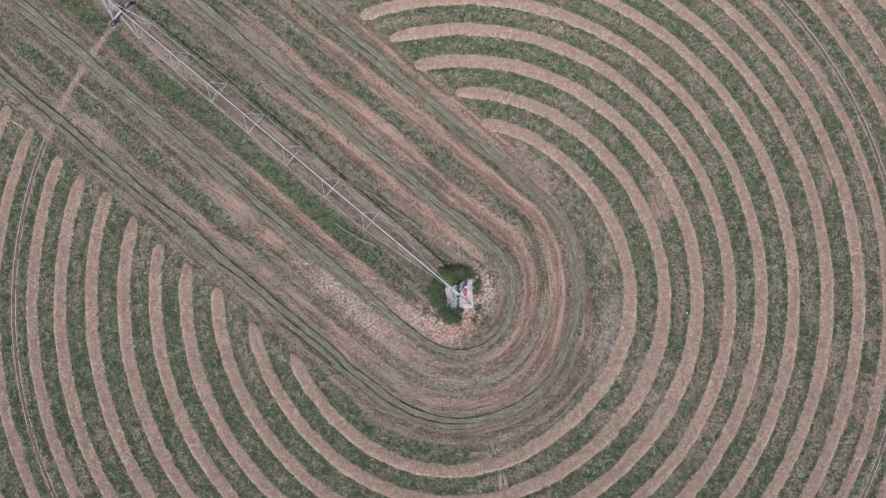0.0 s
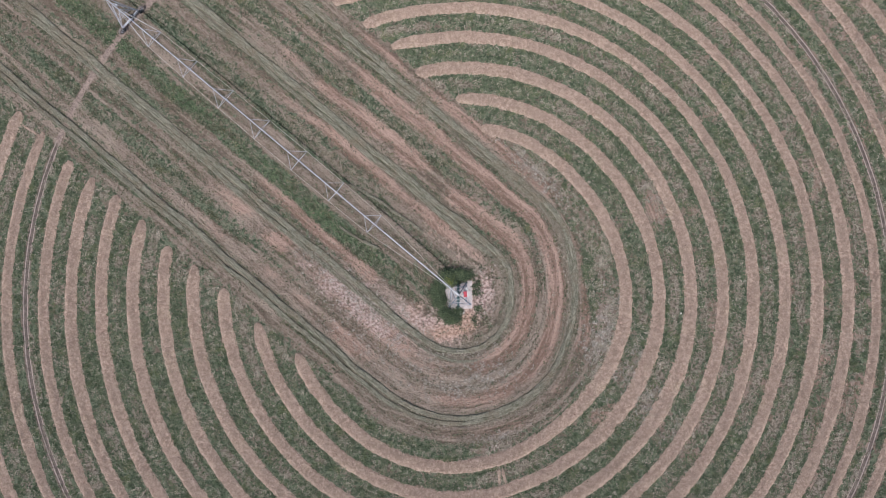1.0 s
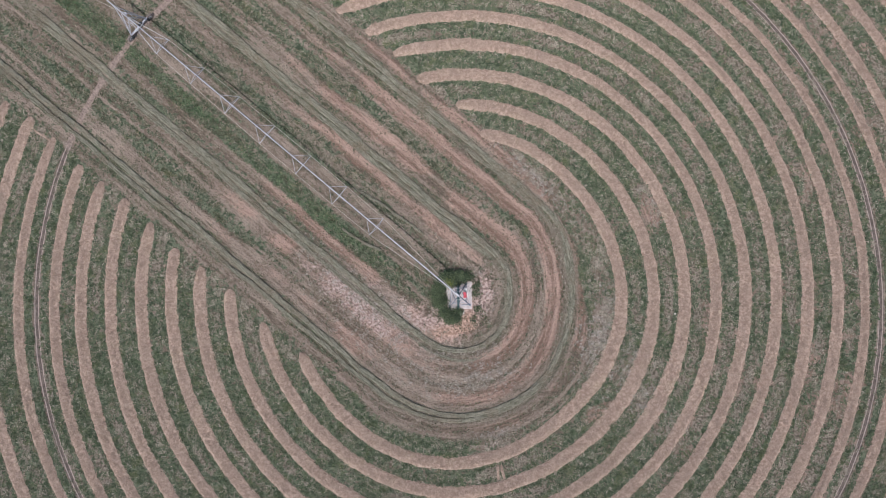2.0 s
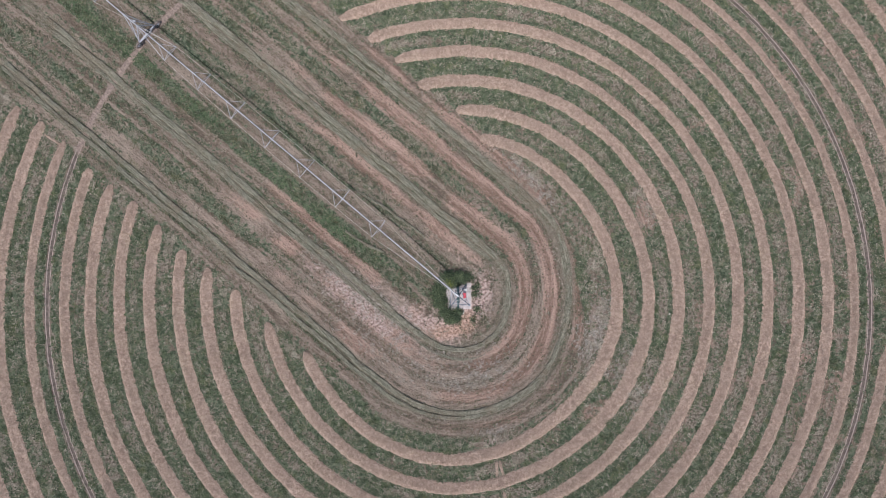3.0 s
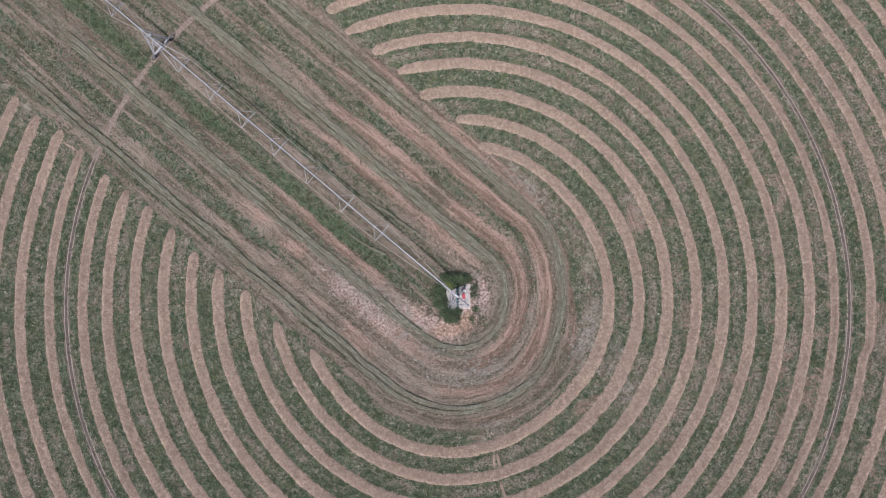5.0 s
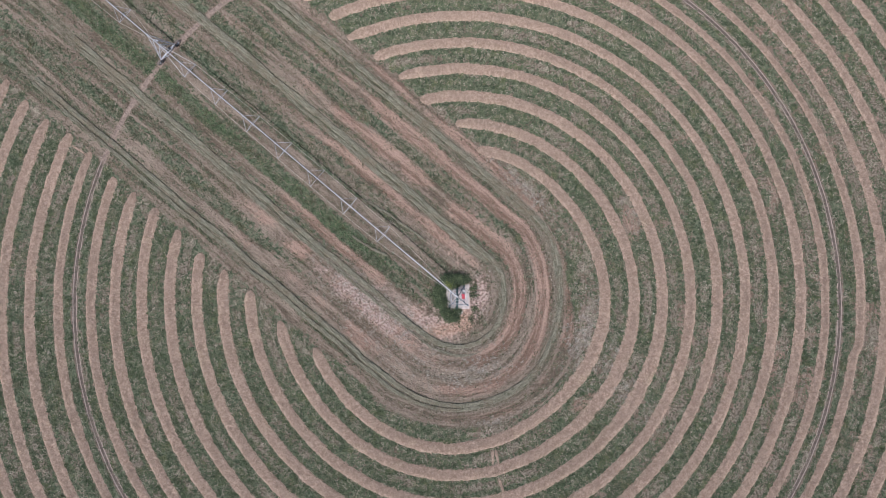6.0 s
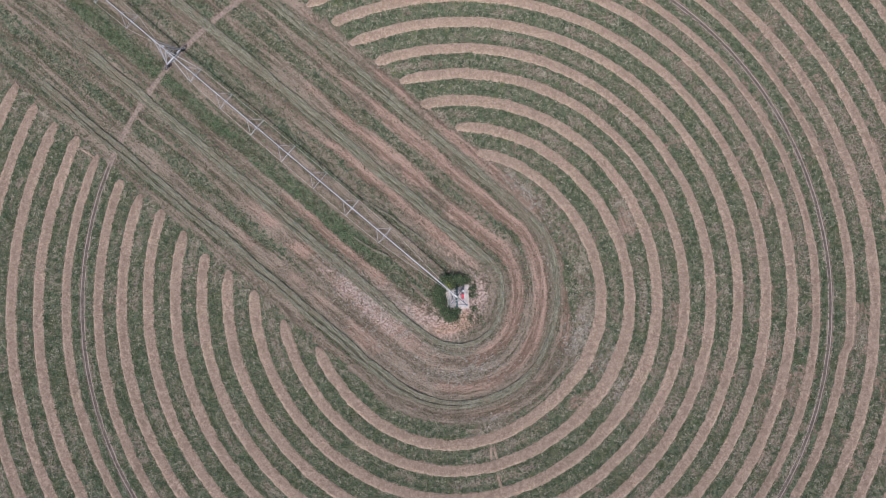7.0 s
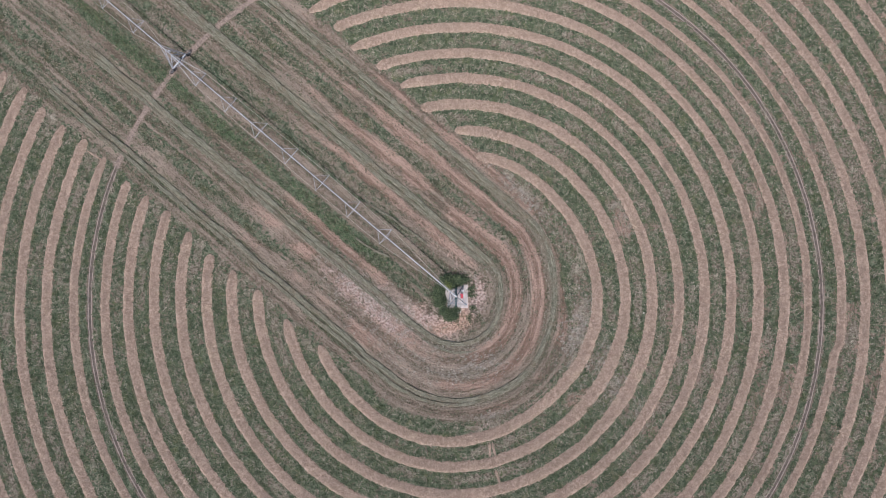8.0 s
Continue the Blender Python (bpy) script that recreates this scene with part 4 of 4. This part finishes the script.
def drive_tower(s):
    half = 1.73
    beam_z = 0.72
    part("base_beam", tube([on_arm(s, -half + 0.1, beam_z), on_arm(s, half - 0.1, beam_z)], 0.13, 8), M_GALV, machine)
    for sign in (-1, 1):
        wheel(on_arm(s + 0.0, sign * half, 0.43))
        for ds in (-0.35, 0.75):
            part("tower_leg", tube([on_arm(s, sign * (half - 0.3), beam_z + 0.05), on_arm(s + ds, 0.12 * sign, PIPE_Z - 0.05)], 0.06, 6), M_GALV, machine)
        part("leg_tie", tube([on_arm(s, sign * (half - 0.35), beam_z), on_arm(s - 2.2, 0.1 * sign, PIPE_Z)], 0.03, 6), M_GALV, machine)
        part("gearbox", block(0.34, 0.30, 0.34, on_arm(s - 0.22, sign * (half - 0.28), 0.62), 0.04, -40), M_DARK, machine)
        part("wheel_strut", tube([on_arm(s, sign * (half - 0.3), beam_z), on_arm(s + 1.7, 0.1 * sign, PIPE_Z + 0.05)], 0.03, 6), M_GALV, machine)
    for sign in (-1, 1):
        foot, up, down = on_arm(s, sign * (half - 0.3), beam_z + 0.05), on_arm(s + 0.75, 0.12 * sign, PIPE_Z - 0.05), on_arm(s - 0.35, 0.12 * sign, PIPE_Z - 0.05)
        for k in (0.45, 0.72):
            part("leg_rung", tube([foot.lerp(up, k), foot.lerp(down, k)], 0.025, 6), M_GALV, machine)
        part("leg_stay", tube([foot.lerp(up, 0.45), on_arm(s + 1.75, 0.08 * sign, PIPE_Z + 0.02)], 0.025, 6), M_GALV, machine)
        part("leg_stay", tube([foot.lerp(down, 0.45), on_arm(s - 1.1, 0.08 * sign, PIPE_Z + 0.02)], 0.025, 6), M_GALV, machine)
    part("flex_joint", tube([on_arm(s + 1.55, 0, PIPE_Z + 0.1), on_arm(s + 1.95, 0, PIPE_Z + 0.12)], 0.12, 12), M_GALV, machine, "ribbed joint between two pipe spans")
    part("cross_tie", tube([on_arm(s + 0.1, -0.75, 2.2), on_arm(s + 0.1, 0.75, 2.2)], 0.035, 6), M_GALV, machine)
    part("drive_motor", block(0.30, 0.55, 0.30, on_arm(s, 0.35, beam_z + 0.26), 0.05, -40), M_DARK, machine)
    part("control_box", block(0.26, 0.22, 0.30, on_arm(s + 0.3, 0.22, PIPE_Z + 0.02), 0.03, -40), M_GALV, machine)


def pivot_tower():
    top = Vector((0.0, 0.0, 3.55))
    feet = [Vector(q) for q in ((-1.22, 1.0, 0.16), (1.0, 1.38, 0.16), (1.42, -1.22, 0.16), (-1.05, -1.45, 0.16))]
    for q in feet:
        up = top + (q - top) * 0.06
        leg = part("pivot_leg", tube([q, Vector((up.x, up.y, 3.35))], 0.05, 8), M_BLUE, machine)
        part("foot_plate", block(0.24, 0.24, 0.03, q + Vector((0, 0, 0.0)), 0.005), M_BLUE, leg)
    for i in range(4):
        for k in (0.30, 0.62):
            a, b = feet[i].lerp(top, k), feet[(i + 1) % 4].lerp(top, k)
            part("leg_brace", tube([a, b], 0.03, 6), M_GALV, machine)
    for i in range(4):
        part("base_frame", tube([feet[i] + Vector((0, 0, 0.06)), feet[(i + 1) % 4] + Vector((0, 0, 0.06))], 0.025, 6), M_GALV, machine)
    for i in range(4):
        part("diagonal_brace", tube([feet[i].lerp(top, 0.02), feet[(i + 1) % 4].lerp(top, 0.30)], 0.03, 6), M_BLUE, machine)
        part("diagonal_brace", tube([feet[(i + 1) % 4].lerp(top, 0.30), feet[i].lerp(top, 0.62)], 0.03, 6), M_BLUE, machine)
    part("riser_pipe", tube([(0, 0, 0.1), (0, 0, 3.5)], 0.13, 14), M_TEAL, machine, "blue-green vertical riser pipe")
    part("pivot_elbow", tube([(0, 0, 3.45), (0, 0, 3.65), tuple(on_arm(0.12, 0, 3.74)), tuple(on_arm(0.5, 0, 3.77))], 0.13, 12), M_GALV, machine)
    part("collector_ring", tube([(0, 0, 3.65), (0, 0, 3.95)], 0.085, 12), M_GALV, machine)
    part("supply_pipe", tube([(0, -0.05, 0.32), (0, -1.55, 0.32), (0, -1.72, 0.22), (0, -1.85, -0.2)], 0.12, 12), M_TEAL, machine, "blue-green supply pipe")
    part("inlet_pipe", tube([(0, 0.1, 0.34), (-0.01, 1.35, 0.34), (-0.02, 1.55, 0.22), (-0.02, 1.66, -0.2)], 0.17, 12), M_TEAL, machine, "dark blue-green inlet pipe")
    for i in range(4):
        part("pipe_clamp", tube([(0, -0.35 - 0.36 * i, 0.32), (0, -0.41 - 0.36 * i, 0.32)], 0.19, 12), M_DARK, machine)
    ladder = part("ladder_rail", tube([(-0.17, -0.9, 0.16), (-0.17, -0.22, 3.2)], 0.022, 6), M_TEAL, machine)
    part("ladder_rail", tube([(0.17, -0.9, 0.16), (0.17, -0.22, 3.2)], 0.022, 6), M_TEAL, machine)
    for i in range(9):
        k = (i + 0.6) / 9.5
        y, z = -0.9 + 0.68 * k, 0.16 + 3.04 * k
        part("rung", tube([(-0.17, y, z), (0.17, y, z)], 0.016, 5), M_TEAL, ladder)
    panel = part("control_panel", block(0.34, 0.62, 0.9, (0.78, 0.02, 1.30), 0.03, 3), M_RED, machine, "faded red control cabinet")
    part("panel_roof", block(0.38, 0.66, 0.03, (0.78, 0.02, 1.78), 0.008, 3), M_RED, panel)
    part("panel_post", tube([(0.78, 0.02, 0.15), (0.78, 0.02, 0.9)], 0.04, 8), M_GALV, panel)
    part("junction_box", block(0.28, 0.30, 0.42, (0.92, 0.66, 1.05), 0.02, 8), M_WHITE, machine, "white electrical box")
    part("box_post", tube([(0.92, 0.66, 0.15), (0.92, 0.66, 0.9)], 0.03, 8), M_GALV, machine)


span(0.25, TOWER_AT, [12.8, 18.6, 24.3, 30.0, 35.6, 41.2, 46.8])
span(TOWER_AT, TOWER_AT + SPAN, [TOWER_AT + 6.5 + 5.6 * i for i in range(8)])
drive_tower(TOWER_AT)
drive_tower(TOWER_AT + SPAN)
pivot_tower()


# ---------------------------------------------------------------- concrete pad and what lies by it
def slab():
    bm = bmesh.new()
    low = [bm.verts.new((x, y, -0.15)) for x, y in ((-1.62, 1.05), (1.70, 1.62), (1.66, -1.72), (-1.22, -1.78))]
    bm.faces.new(low)
    out = bmesh.ops.extrude_face_region(bm, geom=bm.faces[:])
    bmesh.ops.translate(bm, vec=(0, 0, 0.30), verts=[g for g in out["geom"] if isinstance(g, bmesh.types.BMVert)])
    bmesh.ops.recalc_face_normals(bm, faces=bm.faces[:])
    bmesh.ops.bevel(bm, geom=bm.edges[:], offset=0.03, segments=2, affect="EDGES")
    me = bpy.data.meshes.new("concrete_pad")
    bm.to_mesh(me)
    bm.free()
    me.materials.append(M_SLAB)
    tagged(new("concrete_pad", me), "dusty pale concrete slab under the pivot tower", "slab")


def stone(at, size):
    bm = bmesh.new()
    bmesh.ops.create_icosphere(bm, subdivisions=2, radius=size)
    for q in bm.verts:
        q.co *= 0.8 + 0.45 * noise.noise(q.co * (1.6 / size) + Vector(at))
        q.co.z *= 0.65
    me = bpy.data.meshes.new("stone")
    bm.to_mesh(me)
    bm.free()
    me.materials.append(M_STONE)
    ob = tagged(new("stone", me), "pale loose stone beside the concrete pad", "stone", "stones by the pad")
    ob.location = at


slab()
stone((26.6, -2.67, 0.10), 0.14)
for i in range(9):
    stone((0.15 + 0.75 * rng.random(), -1.98 - 0.45 * rng.random(), 0.06), 0.10 + 0.11 * rng.random())


def weed(at, wide, tall, leaves, tilt=1.0, material=M_LEAF, label="dense dark green weeds growing against the concrete pad"):
    """A bushy weed: stems from one foot, and a loose crown of small leaves."""
    root = tagged(empty("weed_bush", at), label, "bush", "weeds round the pad")
    n = max(5, int(leaves / 120))
    stems, tips = bmesh.new(), []
    for i in range(n):
        a, q = rng.random() * 2 * math.pi, wide * math.sqrt(rng.random())
        tip = Vector((q * math.cos(a), q * math.sin(a) * tilt, tall * (0.5 + 0.5 * rng.random()) * (1 - 0.4 * (q / wide) ** 2)))
        tube([(0.3 * tip.x, 0.3 * tip.y, -0.05), tip * 0.6, tip], 0.012, 4, stems)
        tips.append(tip)
    part("stems", stems, M_STEM, root)
    tips = np.array(tips)
    own = tips[rng.integers(0, n, leaves)] * (0.45 + 0.6 * rng.random((leaves, 1))) + rng.normal(0, 1, (leaves, 3)) * (0.29, 0.29, 0.22)
    own[:, 2] = np.abs(own[:, 2])
    v, f = tufts(own[:, 0], own[:, 1], own[:, 2], 0.10, 0.05, 2)
    crown = new("leaves", mesh_of("leaves", v, f, material))
    crown.parent = root


weed((-1.0, 2.35, 0), 1.05, 1.0, 1500, 0.6)
weed((0.45, 2.3, 0), 0.95, 0.9, 1300, 0.65)
weed((-0.4, 1.75, 0), 0.7, 1.1, 900, 0.6)
weed((-0.9, 1.72, 0), 0.42, 1.15, 420, 0.8, M_FRESH, "bright yellow-green weed beside the concrete pad")
weed((-2.3, 1.0, 0), 0.65, 0.8, 1200)
weed((-2.45, 0.0, 0), 0.65, 0.8, 1300)
weed((-2.15, -1.0, 0), 0.7, 0.8, 1300)
weed((-1.5, -2.1, 0), 0.65, 0.7, 900)
weed((-0.8, -3.0, 0), 0.75, 0.7, 1100, 1.2)
weed((0.0, -2.0, 0), 0.35, 0.4, 250)
weed((2.1, 1.0, 0), 0.45, 0.35, 160, 1.5)
weed((2.2, -1.9, 0), 0.4, 0.3, 110, 1.4)
weed((2.1, 0.0, 0), 0.3, 0.3, 90, 1.4)
weed((1.35, 2.35, 0), 0.5, 0.4, 220, 0.8)
weed((2.0, -3.2, 0), 0.35, 0.3, 80, 1.6)
weed((59.5, 1.4, 0), 0.35, 0.4, 120)
